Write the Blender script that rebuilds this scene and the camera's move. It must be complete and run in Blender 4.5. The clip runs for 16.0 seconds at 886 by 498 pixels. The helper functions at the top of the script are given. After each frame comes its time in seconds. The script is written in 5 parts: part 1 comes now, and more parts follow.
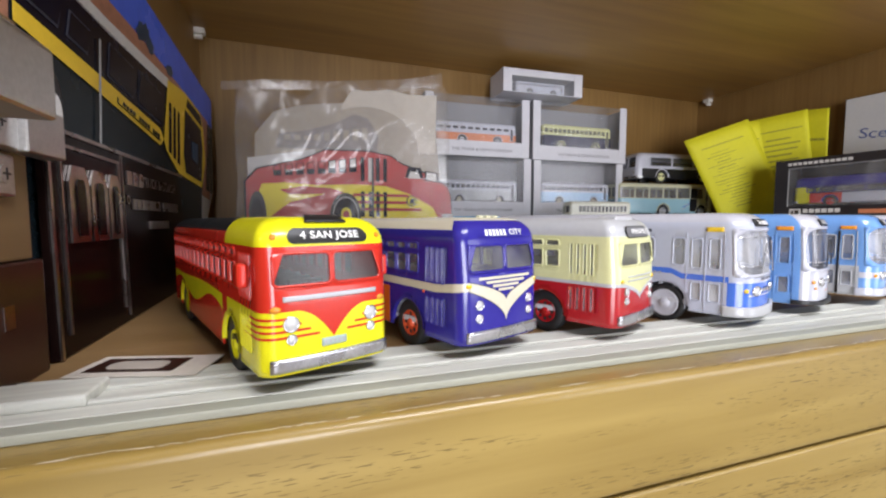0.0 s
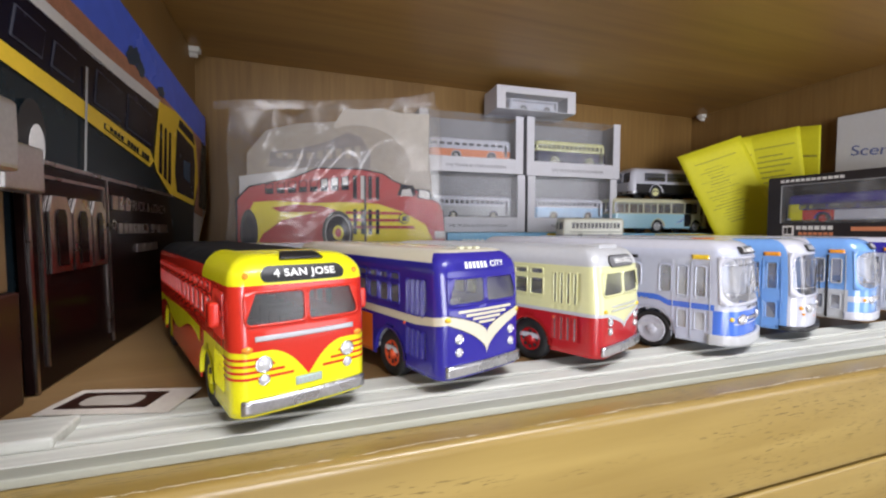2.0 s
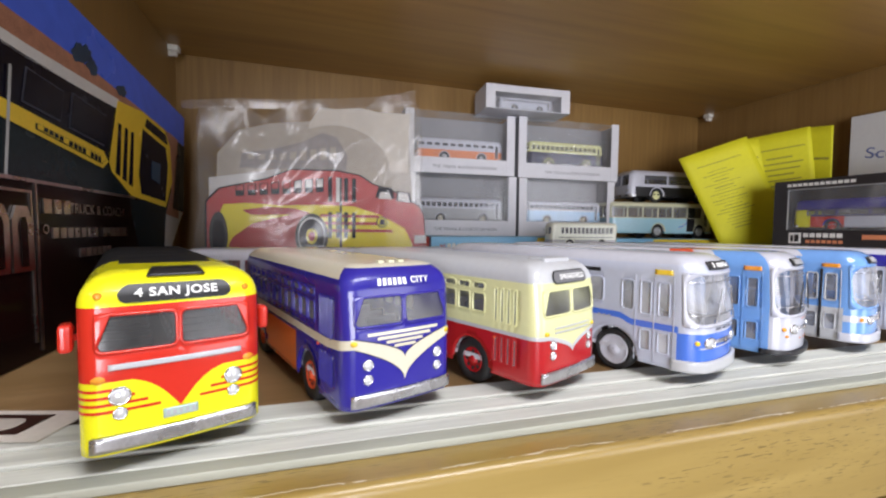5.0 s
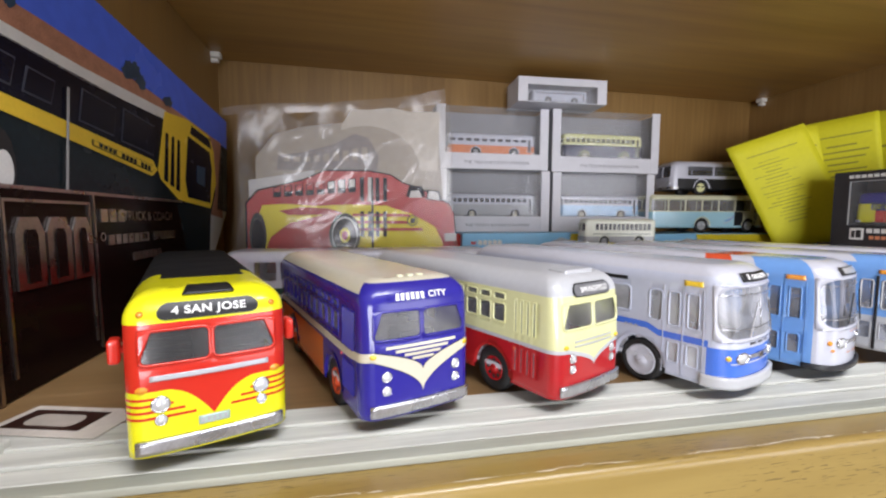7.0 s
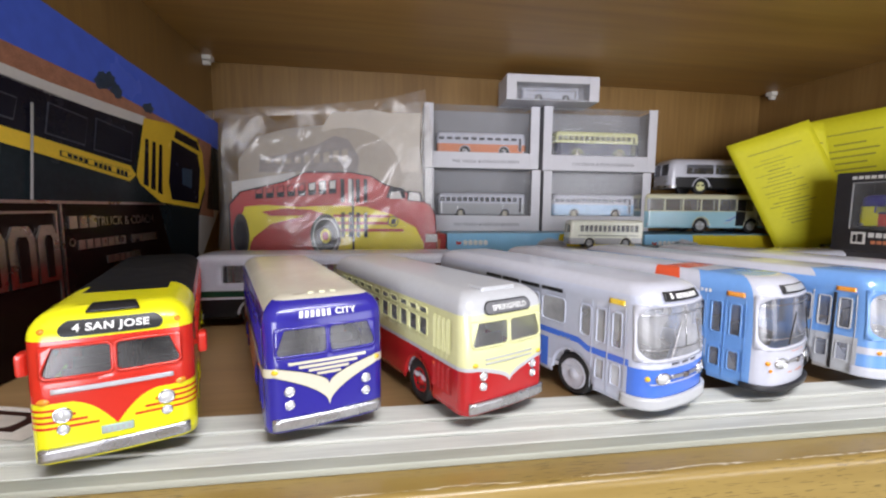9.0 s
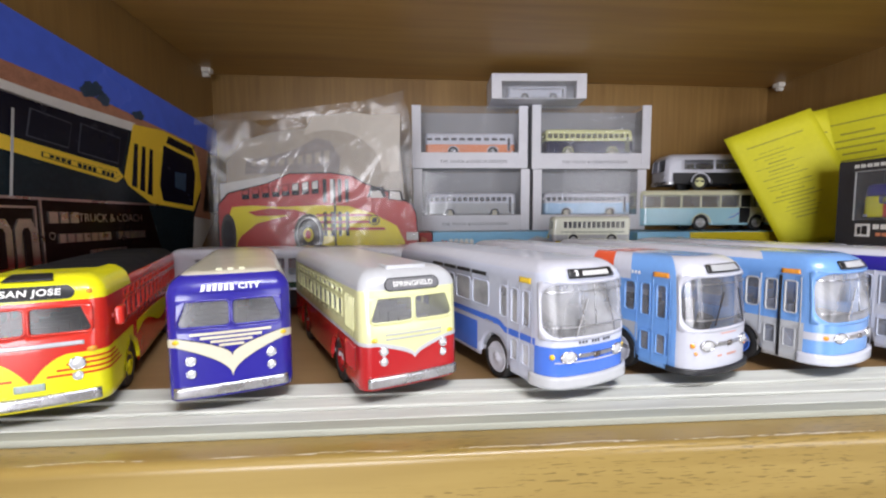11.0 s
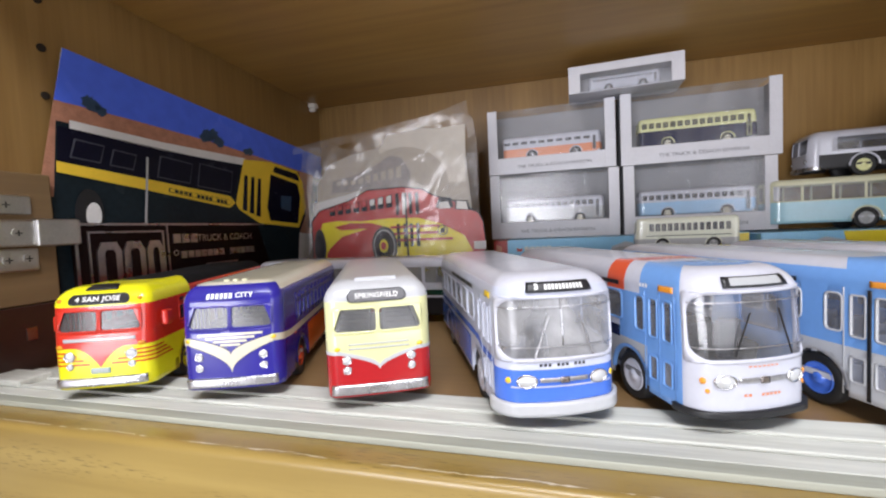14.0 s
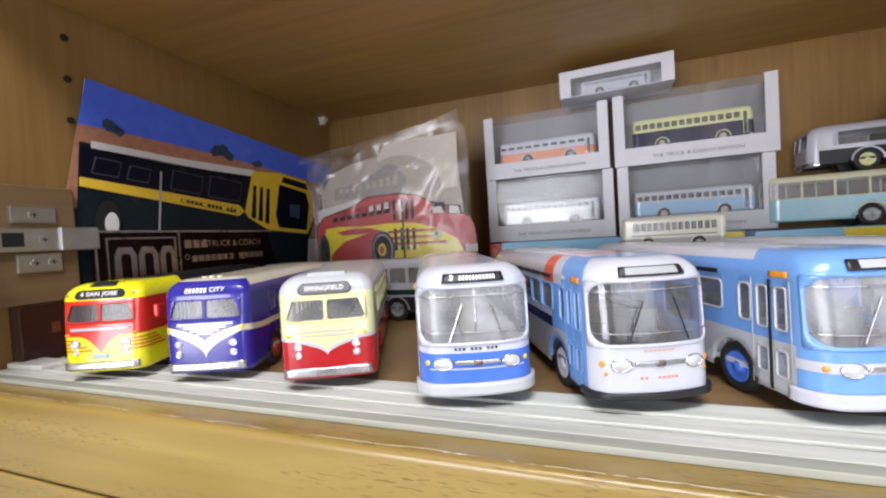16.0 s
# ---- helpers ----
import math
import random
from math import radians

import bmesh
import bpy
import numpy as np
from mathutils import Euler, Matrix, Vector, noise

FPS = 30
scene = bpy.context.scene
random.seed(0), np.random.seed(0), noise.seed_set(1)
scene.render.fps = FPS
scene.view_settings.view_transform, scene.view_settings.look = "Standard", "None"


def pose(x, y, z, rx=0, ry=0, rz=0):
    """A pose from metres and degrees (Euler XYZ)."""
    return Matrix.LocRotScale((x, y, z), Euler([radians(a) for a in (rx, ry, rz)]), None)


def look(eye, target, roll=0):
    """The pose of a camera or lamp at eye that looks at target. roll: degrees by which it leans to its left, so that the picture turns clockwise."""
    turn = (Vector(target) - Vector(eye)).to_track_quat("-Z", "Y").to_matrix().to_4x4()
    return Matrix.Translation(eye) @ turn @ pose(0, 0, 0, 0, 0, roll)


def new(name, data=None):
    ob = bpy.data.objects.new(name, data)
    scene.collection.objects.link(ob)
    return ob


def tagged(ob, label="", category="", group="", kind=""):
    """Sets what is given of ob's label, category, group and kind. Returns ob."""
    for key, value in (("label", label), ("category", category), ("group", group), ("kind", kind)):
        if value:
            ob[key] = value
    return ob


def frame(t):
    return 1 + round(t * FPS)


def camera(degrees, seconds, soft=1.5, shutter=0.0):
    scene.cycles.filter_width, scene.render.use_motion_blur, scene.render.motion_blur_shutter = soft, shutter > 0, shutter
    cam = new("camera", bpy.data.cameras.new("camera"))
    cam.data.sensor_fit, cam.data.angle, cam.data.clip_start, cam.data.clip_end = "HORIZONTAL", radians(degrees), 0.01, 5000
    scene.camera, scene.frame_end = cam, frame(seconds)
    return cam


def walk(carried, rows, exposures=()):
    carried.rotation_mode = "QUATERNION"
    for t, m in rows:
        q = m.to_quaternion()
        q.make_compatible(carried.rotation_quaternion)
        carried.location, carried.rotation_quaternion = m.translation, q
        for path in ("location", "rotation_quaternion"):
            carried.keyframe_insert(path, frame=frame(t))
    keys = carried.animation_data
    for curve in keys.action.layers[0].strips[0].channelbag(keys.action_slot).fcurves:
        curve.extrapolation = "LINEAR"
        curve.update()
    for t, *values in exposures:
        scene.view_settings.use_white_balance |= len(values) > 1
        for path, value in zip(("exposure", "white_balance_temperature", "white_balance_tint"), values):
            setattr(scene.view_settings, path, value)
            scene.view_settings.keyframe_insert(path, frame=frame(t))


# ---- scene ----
cam = camera(94.7, 16.0, soft=2.2)
METRES, EYE, TILT, LEAN, TURN = 0.39, 0.0655, -4.0, 0.0, -19.7
ROWS = [
    (0.0, 0.0, 0.0, 0.0, 0.0, 0.0, -0.0),
    (0.5, -0.0019, 0.0161, -0.0008, -0.06, 0.24, -0.05),
    (1.0, -0.0029, 0.0181, 0.007, -0.08, 0.5, -0.1),
    (1.5, 0.0099, 0.009, 0.0223, -0.06, 0.89, -0.14),
    (2.0, 0.0233, 0.0018, 0.0279, -0.04, 1.23, -0.09),
    (2.5, 0.0381, -0.0001, 0.0333, -0.12, 1.3, -0.01),
    (3.0, 0.0525, 0.0112, 0.0333, -0.21, 1.37, 0.06),
    (3.5, 0.0705, 0.0264, 0.0356, -0.27, 1.44, 0.05),
    (4.0, 0.0896, 0.0414, 0.0323, -0.12, 1.48, -0.03),
    (6.5, 0.1644, 0.0617, 0.072, 6.4, -0.05, -1.22),
    (7.0, 0.1535, 0.0493, 0.0752, 7.15, -0.46, -0.77),
    (7.5, 0.1618, 0.0123, 0.099, 6.87, -0.66, -0.2),
    (8.0, 0.166, -0.0004, 0.1016, 7.09, -0.71, -0.36),
    (8.5, 0.2206, 0.0274, 0.0992, 8.66, -0.63, -1.41),
    (9.0, 0.284, 0.0635, 0.1095, 10.26, -1.8, -1.24),
    (11.5, 0.4719, 0.0897, 0.0681, 18.15, -0.28, -0.43),
    (12.0, 0.5043, 0.0986, 0.0748, 23.53, -0.31, -0.02),
    (12.5, 0.5357, 0.129, 0.0658, 27.12, -0.61, -0.03),
    (13.0, 0.5593, 0.1637, 0.0649, 29.56, -0.65, 0.31),
    (13.5, 0.5965, 0.1789, 0.0782, 32.05, -0.07, 0.41),
    (14.0, 0.6404, 0.1856, 0.0791, 33.6, 0.49, 0.36),
    (14.5, 0.6786, 0.1912, 0.0799, 35.07, 0.84, 0.44),
    (15.0, 0.707, 0.2052, 0.0698, 36.29, 1.08, 0.57),
    (15.5, 0.7425, 0.2158, 0.0645, 37.49, 1.31, 0.74),
    (16.0, 0.7762, 0.2214, 0.0625, 38.28, 1.56, 0.89),
]
walk(cam, [(t, pose(0, 0, EYE, TILT, LEAN, TURN) @ pose(METRES * x, METRES * y, METRES * z, 90 + pitch, roll, yaw)) for t, x, y, z, yaw, pitch, roll in ROWS])

# ---------------------------------------------------------------- light
world = bpy.data.worlds.new("room_air")
scene.world = world
world.use_nodes = True
world.node_tree.nodes["Background"].inputs[0].default_value = (0.9, 0.92, 1.0, 1)
world.node_tree.nodes["Background"].inputs[1].default_value = 0.02


def area_lamp(name, eye, target, sx, sy, watts, colour):
    data = bpy.data.lights.new(name, "AREA")
    data.shape, data.size, data.size_y, data.energy, data.color = "RECTANGLE", sx, sy, watts, colour
    ob = new(name, data)
    ob.matrix_world = look(eye, target)
    return ob


# Assumed overhead lamp, out of view, set to brighten roofs, track and lip
LAMP = (0.45, -0.60, 1.38)
area_lamp("assumed_overhead_light", LAMP, (0.25, -0.05, 0.0), 0.9, 0.6, 36, (0.94, 0.94, 1.0))
# Two broad area lamps added in front as fill; the room has no windows
area_lamp("front_fill_left", (-0.52, -2.55, 0.0), (0.30, 0.30, 0.12), 1.4, 1.1, 72, (0.92, 0.925, 1.0))
area_lamp("front_fill_right", (1.75, -1.75, 0.10), (0.10, 0.30, 0.12), 1.2, 1.1, 20, (0.92, 0.925, 1.0))
scene.view_settings.exposure = -0.06


# ---------------------------------------------------------------- materials
def material(name, colour, rough=0.5, metal=0.0, vary=0.12, scale=60.0, bump=0.0, coat=0.0, grain=None, spec=0.5):
    """A plain surface with two scales of variation in colour and gloss."""
    m = bpy.data.materials.new(name)
    m.use_nodes = True
    n, l = m.node_tree.nodes, m.node_tree.links
    b = n["Principled BSDF"]
    b.inputs["Metallic"].default_value = metal
    b.inputs["Specular IOR Level"].default_value = spec
    b.inputs["Coat Weight"].default_value = coat
    b.inputs["Coat Roughness"].default_value = 0.08
    tc = n.new("ShaderNodeTexCoord")
    out = tc.outputs["Object"]
    if grain:
        mp = n.new("ShaderNodeMapping")
        mp.inputs["Scale"].default_value = grain
        l.new(out, mp.inputs["Vector"])
        out = mp.outputs["Vector"]
    a, c = n.new("ShaderNodeTexNoise"), n.new("ShaderNodeTexNoise")
    a.inputs["Scale"].default_value, c.inputs["Scale"].default_value = scale, scale * 9
    a.inputs["Detail"].default_value = c.inputs["Detail"].default_value = 4
    l.new(out, a.inputs["Vector"])
    l.new(out, c.inputs["Vector"])
    add = n.new("ShaderNodeMath")
    add.operation = "MULTIPLY_ADD"
    add.inputs[1].default_value = 0.5
    l.new(c.outputs["Fac"], add.inputs[0])
    half = n.new("ShaderNodeMath")
    half.operation = "MULTIPLY"
    half.inputs[1].default_value = 0.5
    l.new(a.outputs["Fac"], half.inputs[0])
    l.new(half.outputs[0], add.inputs[2])
    ramp = n.new("ShaderNodeValToRGB")
    ramp.color_ramp.elements[0].position, ramp.color_ramp.elements[1].position = 0.3, 0.7
    ramp.color_ramp.elements[0].color = (*[max(0.0, v * (1 - vary)) for v in colour], 1)
    ramp.color_ramp.elements[1].color = (*[min(1.0, v * (1 + vary)) for v in colour], 1)
    l.new(add.outputs[0], ramp.inputs[0])
    l.new(ramp.outputs[0], b.inputs["Base Color"])
    rr = n.new("ShaderNodeMapRange")
    rr.inputs[3].default_value, rr.inputs[4].default_value = max(0.02, rough * 0.8), min(1.0, rough * 1.25)
    l.new(a.outputs["Fac"], rr.inputs[0])
    l.new(rr.outputs[0], b.inputs["Roughness"])
    if bump:
        bp = n.new("ShaderNodeBump")
        bp.inputs["Strength"].default_value, bp.inputs["Distance"].default_value = bump, 0.001
        l.new(c.outputs["Fac"], bp.inputs["Height"])
        l.new(bp.outputs[0], b.inputs["Normal"])
    return m


def wood(name, light, dark, axis, rough=0.35, coat=0.0, pores=0.0, fine=1.0):
    """Veneer with grain along an axis: broad figure, fine streaks, and dark pores."""
    m = bpy.data.materials.new(name)
    m.use_nodes = True
    n, l = m.node_tree.nodes, m.node_tree.links
    b = n["Principled BSDF"]
    b.inputs["Coat Weight"].default_value = coat
    b.inputs["Coat Roughness"].default_value = 0.22
    tc = n.new("ShaderNodeTexCoord")

    def noise_of(across, along, scale, detail, warp):
        mp = n.new("ShaderNodeMapping")
        v = [across] * 3
        v["xyz".index(axis)] = along
        mp.inputs["Scale"].default_value = v
        l.new(tc.outputs["Object"], mp.inputs["Vector"])
        t = n.new("ShaderNodeTexNoise")
        t.inputs["Scale"].default_value, t.inputs["Detail"].default_value, t.inputs["Distortion"].default_value = scale, detail, warp
        l.new(mp.outputs["Vector"], t.inputs["Vector"])
        return t.outputs["Fac"]

    broad, streak = noise_of(1, 0.22, 9, 3, 0.6), noise_of(1, 0.05, 190 * fine, 5, 0.3)
    mix = n.new("ShaderNodeMath")
    mix.operation = "MULTIPLY_ADD"
    mix.inputs[1].default_value = 0.45
    l.new(streak, mix.inputs[0])
    part_ = n.new("ShaderNodeMath")
    part_.operation = "MULTIPLY"
    part_.inputs[1].default_value = 0.55
    l.new(broad, part_.inputs[0])
    l.new(part_.outputs[0], mix.inputs[2])
    ramp = n.new("ShaderNodeValToRGB")
    e = ramp.color_ramp.elements
    e[0].position, e[1].position = 0.36, 0.64
    e[0].color, e[1].color = (*dark, 1), (*light, 1)
    l.new(mix.outputs[0], ramp.inputs[0])
    colour = ramp.outputs[0]
    if pores:
        p = noise_of(1, 0.09, 1250, 2, 0.1)
        gate = noise_of(1, 0.10, 70, 2, 0.2)
        cut = n.new("ShaderNodeMapRange")
        cut.inputs[1].default_value, cut.inputs[2].default_value = 0.585, 0.64
        l.new(p, cut.inputs[0])
        cut2 = n.new("ShaderNodeMapRange")
        cut2.inputs[1].default_value, cut2.inputs[2].default_value = 0.44, 0.56
        l.new(gate, cut2.inputs[0])
        both = n.new("ShaderNodeMath")
        both.operation = "MULTIPLY"
        l.new(cut.outputs[0], both.inputs[0])
        l.new(cut2.outputs[0], both.inputs[1])
        amount = n.new("ShaderNodeMath")
        amount.operation = "MULTIPLY"
        amount.inputs[1].default_value = pores
        l.new(both.outputs[0], amount.inputs[0])
        mc = n.new("ShaderNodeMix")
        mc.data_type = "RGBA"
        mc.inputs[7].default_value = (*[v * 0.3 for v in dark], 1)
        l.new(amount.outputs[0], mc.inputs[0])
        l.new(colour, mc.inputs[6])
        colour = mc.outputs[2]
    l.new(colour, b.inputs["Base Color"])
    rr = n.new("ShaderNodeMapRange")
    rr.inputs[3].default_value, rr.inputs[4].default_value = rough * 0.8, rough * 1.3
    l.new(streak, rr.inputs[0])
    l.new(rr.outputs[0], b.inputs["Roughness"])
    bp = n.new("ShaderNodeBump")
    bp.inputs["Strength"].default_value, bp.inputs["Distance"].default_value = 0.15, 0.0006
    l.new(streak, bp.inputs["Height"])
    l.new(bp.outputs[0], b.inputs["Normal"])
    return m


def glass(name, tint, gloss=0.10, rough=0.03, wrinkle=0.0, haze=0.0):
    """Thin clear sheet: lets light pass, mirrors more at a slant."""
    m = bpy.data.materials.new(name)
    m.use_nodes = True
    n, l = m.node_tree.nodes, m.node_tree.links
    n.remove(n["Principled BSDF"])
    tr, gl, mx, fr = n.new("ShaderNodeBsdfTransparent"), n.new("ShaderNodeBsdfGlossy"), n.new("ShaderNodeMixShader"), n.new("ShaderNodeLayerWeight")
    tr.inputs[0].default_value = (*tint, 1)
    gl.inputs["Roughness"].default_value = rough
    fr.inputs["Blend"].default_value = 0.25
    mr = n.new("ShaderNodeMapRange")
    mr.inputs[3].default_value, mr.inputs[4].default_value = gloss, min(1.0, gloss * 3 + 0.25)
    l.new(fr.outputs["Fresnel"], mr.inputs[0])
    l.new(mr.outputs[0], mx.inputs[0])
    l.new(tr.outputs[0], mx.inputs[1])
    l.new(gl.outputs[0], mx.inputs[2])
    l.new(mx.outputs[0], n["Material Output"].inputs[0])
    if haze:
        df, hz, ht, hr = n.new("ShaderNodeBsdfDiffuse"), n.new("ShaderNodeMixShader"), n.new("ShaderNodeTexNoise"), n.new("ShaderNodeMapRange")
        df.inputs[0].default_value = (0.72, 0.72, 0.73, 1)
        ht.inputs["Scale"].default_value, ht.inputs["Detail"].default_value, ht.inputs["Distortion"].default_value = 14, 5, 2.0
        hc = n.new("ShaderNodeTexCoord")
        l.new(hc.outputs["Object"], ht.inputs["Vector"])
        hr.inputs[1].default_value, hr.inputs[2].default_value, hr.inputs[3].default_value, hr.inputs[4].default_value = 0.35, 0.75, haze * 0.3, haze * 1.8
        l.new(ht.outputs["Fac"], hr.inputs[0])
        l.new(hr.outputs[0], hz.inputs[0])
        l.new(mx.outputs[0], hz.inputs[1])
        l.new(df.outputs[0], hz.inputs[2])
        l.new(hz.outputs[0], n["Material Output"].inputs[0])
    if wrinkle:
        t, bp = n.new("ShaderNodeTexNoise"), n.new("ShaderNodeBump")
        t.inputs["Scale"].default_value, t.inputs["Detail"].default_value, t.inputs["Distortion"].default_value = 30, 3, 1.5
        tc = n.new("ShaderNodeTexCoord")
        l.new(tc.outputs["Object"], t.inputs["Vector"])
        bp.inputs["Strength"].default_value, bp.inputs["Distance"].default_value = wrinkle, 0.01
        l.new(t.outputs["Fac"], bp.inputs["Height"])
        l.new(bp.outputs[0], gl.inputs["Normal"])
    return m


def paint(name, colour, rough=0.22, coat=0.4):
    return material(name, colour, rough, vary=0.05, scale=35, coat=coat)


W_SIDE = wood("side_veneer", (0.30, 0.178, 0.058), (0.215, 0.12, 0.036), "z", 0.45)
W_BACK = wood("back_veneer", (0.29, 0.168, 0.050), (0.20, 0.108, 0.029), "z", 0.45)
# Same wood as the sides; the lighter colour stands in for light bounced upwards
W_TOP = wood("lit_underside_veneer", (0.52, 0.315, 0.098), (0.36, 0.205, 0.055), "x", 0.4, fine=0.4)
W_FLOOR = wood("shelf_veneer", (0.31, 0.195, 0.09), (0.22, 0.13, 0.052), "x", 0.35)
W_EDGE = wood("oak_lipping", (0.385, 0.27, 0.078), (0.25, 0.162, 0.038), "x", 0.34, coat=0.4, pores=0.6, fine=0.5)
WORN = material("worn_varnish", (0.62, 0.54, 0.40), 0.45, vary=0.25, scale=160)
ROOF_K = material("matt_black_roof", (0.006, 0.006, 0.007), 0.75, vary=0.3, spec=0.2)
W_BLOCK = wood("hinge_block_wood", (0.19, 0.12, 0.055), (0.14, 0.085, 0.038), "y", 0.55)
PLASTER = material("room_plaster", (0.46, 0.45, 0.43), 0.8, vary=0.04, scale=3)
CARPET = material("room_carpet", (0.26, 0.24, 0.21), 0.95, vary=0.2, scale=20)
PINHOLE = material("hole_dark", (0.02, 0.012, 0.006), 0.9)
ALU = material("track_aluminium", (0.60, 0.61, 0.56), 0.7, 0.0, spec=0.3, vary=0.28, scale=30, grain=(0.06, 1, 1))
CHROME = material("chrome", (0.75, 0.75, 0.77), 0.16, 1.0, vary=0.05)
NICKEL = material("nickel", (0.60, 0.59, 0.58), 0.36, 1.0, vary=0.12, scale=80)
PLASTIC_W = material("white_plastic", (0.78, 0.76, 0.70), 0.4, vary=0.05)
RUBBER = material("rubber", (0.018, 0.018, 0.019), 0.6, vary=0.3, scale=150)
BLACK = material("black_trim", (0.012, 0.012, 0.014), 0.4, vary=0.3)
INSIDE = material("cabin_grey", (0.16, 0.16, 0.17), 0.7, vary=0.2)
INSIDE_L = material("cabin_light_grey", (0.52, 0.53, 0.57), 0.6, vary=0.15)
SILVER = paint("silver_paint", (0.50, 0.51, 0.53), 0.3)
SILVERB = material("silver_bumper", (0.52, 0.52, 0.54), 0.27, 0.85, vary=0.25, scale=90)
YELLOW = paint("yellow_paint", (0.82, 0.78, 0.014))
RED = paint("red_paint", (0.62, 0.028, 0.014))
RED_D = paint("deep_red_paint", (0.42, 0.014, 0.018))
BLUE_D = paint("royal_blue_paint", (0.026, 0.020, 0.27))
CREAM = paint("cream_paint", (0.66, 0.62, 0.49))
CREAM_Y = paint("pale_yellow_paint", (0.72, 0.72, 0.38))
WHITE = paint("white_paint", (0.56, 0.57, 0.64))
LILAC = paint("pale_silver_paint", (0.51, 0.54, 0.65), 0.3)
BLUE_M = paint("mid_blue_paint", (0.07, 0.18, 0.68))
BLUE_S = paint("sky_blue_paint", (0.17, 0.36, 0.74))
BLUE_L = paint("light_blue_paint", (0.36, 0.56, 0.78))
AQUA = paint("pale_turquoise_paint", (0.40, 0.66, 0.76))
CREAM_P = paint("pale_cream_paint", (0.70, 0.70, 0.50))
NAVY = paint("navy_paint", (0.016, 0.018, 0.055))
ORANGE = paint("orange_paint", (0.80, 0.16, 0.02))
ORANGE_R = paint("orange_red_paint", (0.72, 0.10, 0.04))
SALMON = paint("salmon_paint", (0.72, 0.27, 0.14))
GREY_P = paint("grey_paint", (0.42, 0.43, 0.44))
PLATE_G = paint("pale_green_plate", (0.40, 0.52, 0.46))
GREEN_D = paint("dark_green_paint", (0.012, 0.05, 0.03))
AMBER = material("amber_lens", (0.85, 0.33, 0.03), 0.15, coat=0.6)
AMBER_Y = material("yellow_lens", (0.88, 0.60, 0.04), 0.15, coat=0.6)
LENS = material("headlamp_lens", (0.66, 0.67, 0.68), 0.12, 0.25, vary=0.2, scale=400, coat=0.8)
GLASS = glass("window_glass", (0.80, 0.82, 0.84), 0.06, 0.30, 0.0, 0.16)
GLASS_C = glass("clear_windshield", (0.90, 0.92, 0.95), 0.06, 0.24, 0.0, 0.40)
GLASS_M = glass("tinted_windshield", (0.62, 0.63, 0.70), 0.07, 0.14, 0.0, 0.14)
GLASS_S = glass("side_glass", (0.55, 0.58, 0.66), 0.07, 0.12, 0.0, 0.16)
GLASS_D = glass("smoked_windshield", (0.42, 0.42, 0.44), 0.05, 0.24, 0.0, 0.08)
FILM = glass("box_film", (0.95, 0.96, 0.97), 0.035, 0.12, 0.10, 0.09)
BAG = glass("clear_bag", (0.94, 0.93, 0.91), 0.045, 0.20, 0.12, 0.085)
LETTER_W = material("white_lettering", (0.85, 0.85, 0.83), 0.5, vary=0.03)
LETTER_K = material("black_lettering", (0.02, 0.02, 0.022), 0.6)
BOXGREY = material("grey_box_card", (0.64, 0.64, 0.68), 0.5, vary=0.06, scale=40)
# Tray and plinth grey, darker than the front card
BOXIN = material("darker_grey_box_card", (0.27, 0.27, 0.285), 0.6, vary=0.06, scale=40)
BOXBLUE = material("blue_box_card", (0.27, 0.60, 0.88), 0.35, vary=0.06, scale=40, coat=0.2)
BOXYEL = material("yellow_box_card", (0.86, 0.70, 0.03), 0.35, vary=0.06, scale=40, coat=0.2)
BOXRED = material("red_box_card", (0.55, 0.04, 0.03), 0.35, vary=0.1, coat=0.2)
BOXBLACK = material("black_box_card", (0.030, 0.026, 0.028), 0.35, vary=0.2, coat=0.2)
PAPER_Y = material("yellow_paper", (0.80, 0.76, 0.02), 0.65, vary=0.05, scale=25)
PAPER_W = material("white_paper", (0.66, 0.66, 0.67), 0.6, vary=0.04, scale=25)
PAPER_B = material("beige_card", (0.43, 0.39, 0.34), 0.6, vary=0.10, scale=18)
PAPER_P = material("pale_paper", (0.60, 0.56, 0.50), 0.6, vary=0.12, scale=30)
PAPER_G = material("grey_print", (0.30, 0.28, 0.28), 0.5, vary=0.25, scale=60)
INK_GREY = material("grey_ink", (0.40, 0.37, 0.04), 0.7, vary=0.2)
INK_BOX = material("slate_ink", (0.16, 0.16, 0.18), 0.6)
P_SKY = material("print_sky", (0.085, 0.16, 0.78), 0.25, vary=0.10, scale=9, spec=0.12)
P_BRICK = material("print_brick", (0.42, 0.20, 0.13), 0.3, vary=0.3, scale=120, spec=0.12)
P_DARK = material("print_dark_green", (0.011, 0.018, 0.023), 0.25, vary=0.3, scale=25, spec=0.12)
P_NIGHT = material("print_window", (0.006, 0.006, 0.016), 0.25, vary=0.3, spec=0.12)
P_YEL = material("print_yellow", (0.82, 0.56, 0.05), 0.25, vary=0.08, spec=0.12)
P_WHITE = material("print_white", (0.70, 0.69, 0.68), 0.3, vary=0.08, spec=0.12)
P_RED = material("print_red", (0.48, 0.03, 0.03), 0.4, vary=0.08)
P_YEL2 = material("print_bright_yellow", (0.86, 0.74, 0.02), 0.4, vary=0.05)
P_TREE = material("print_foliage", (0.03, 0.065, 0.12), 0.4, vary=0.3, scale=120)
PLAQUE = material("plaque_dark_brown", (0.010, 0.0045, 0.004), 0.20, vary=0.25, scale=14, spec=0.06)
PLAQUE_S = material("plaque_silver", (0.42, 0.37, 0.35), 0.28, 1.0, vary=0.2)
P_FRAME = material("print_dull_grey", (0.075, 0.078, 0.10), 0.4, vary=0.1, spec=0.12)
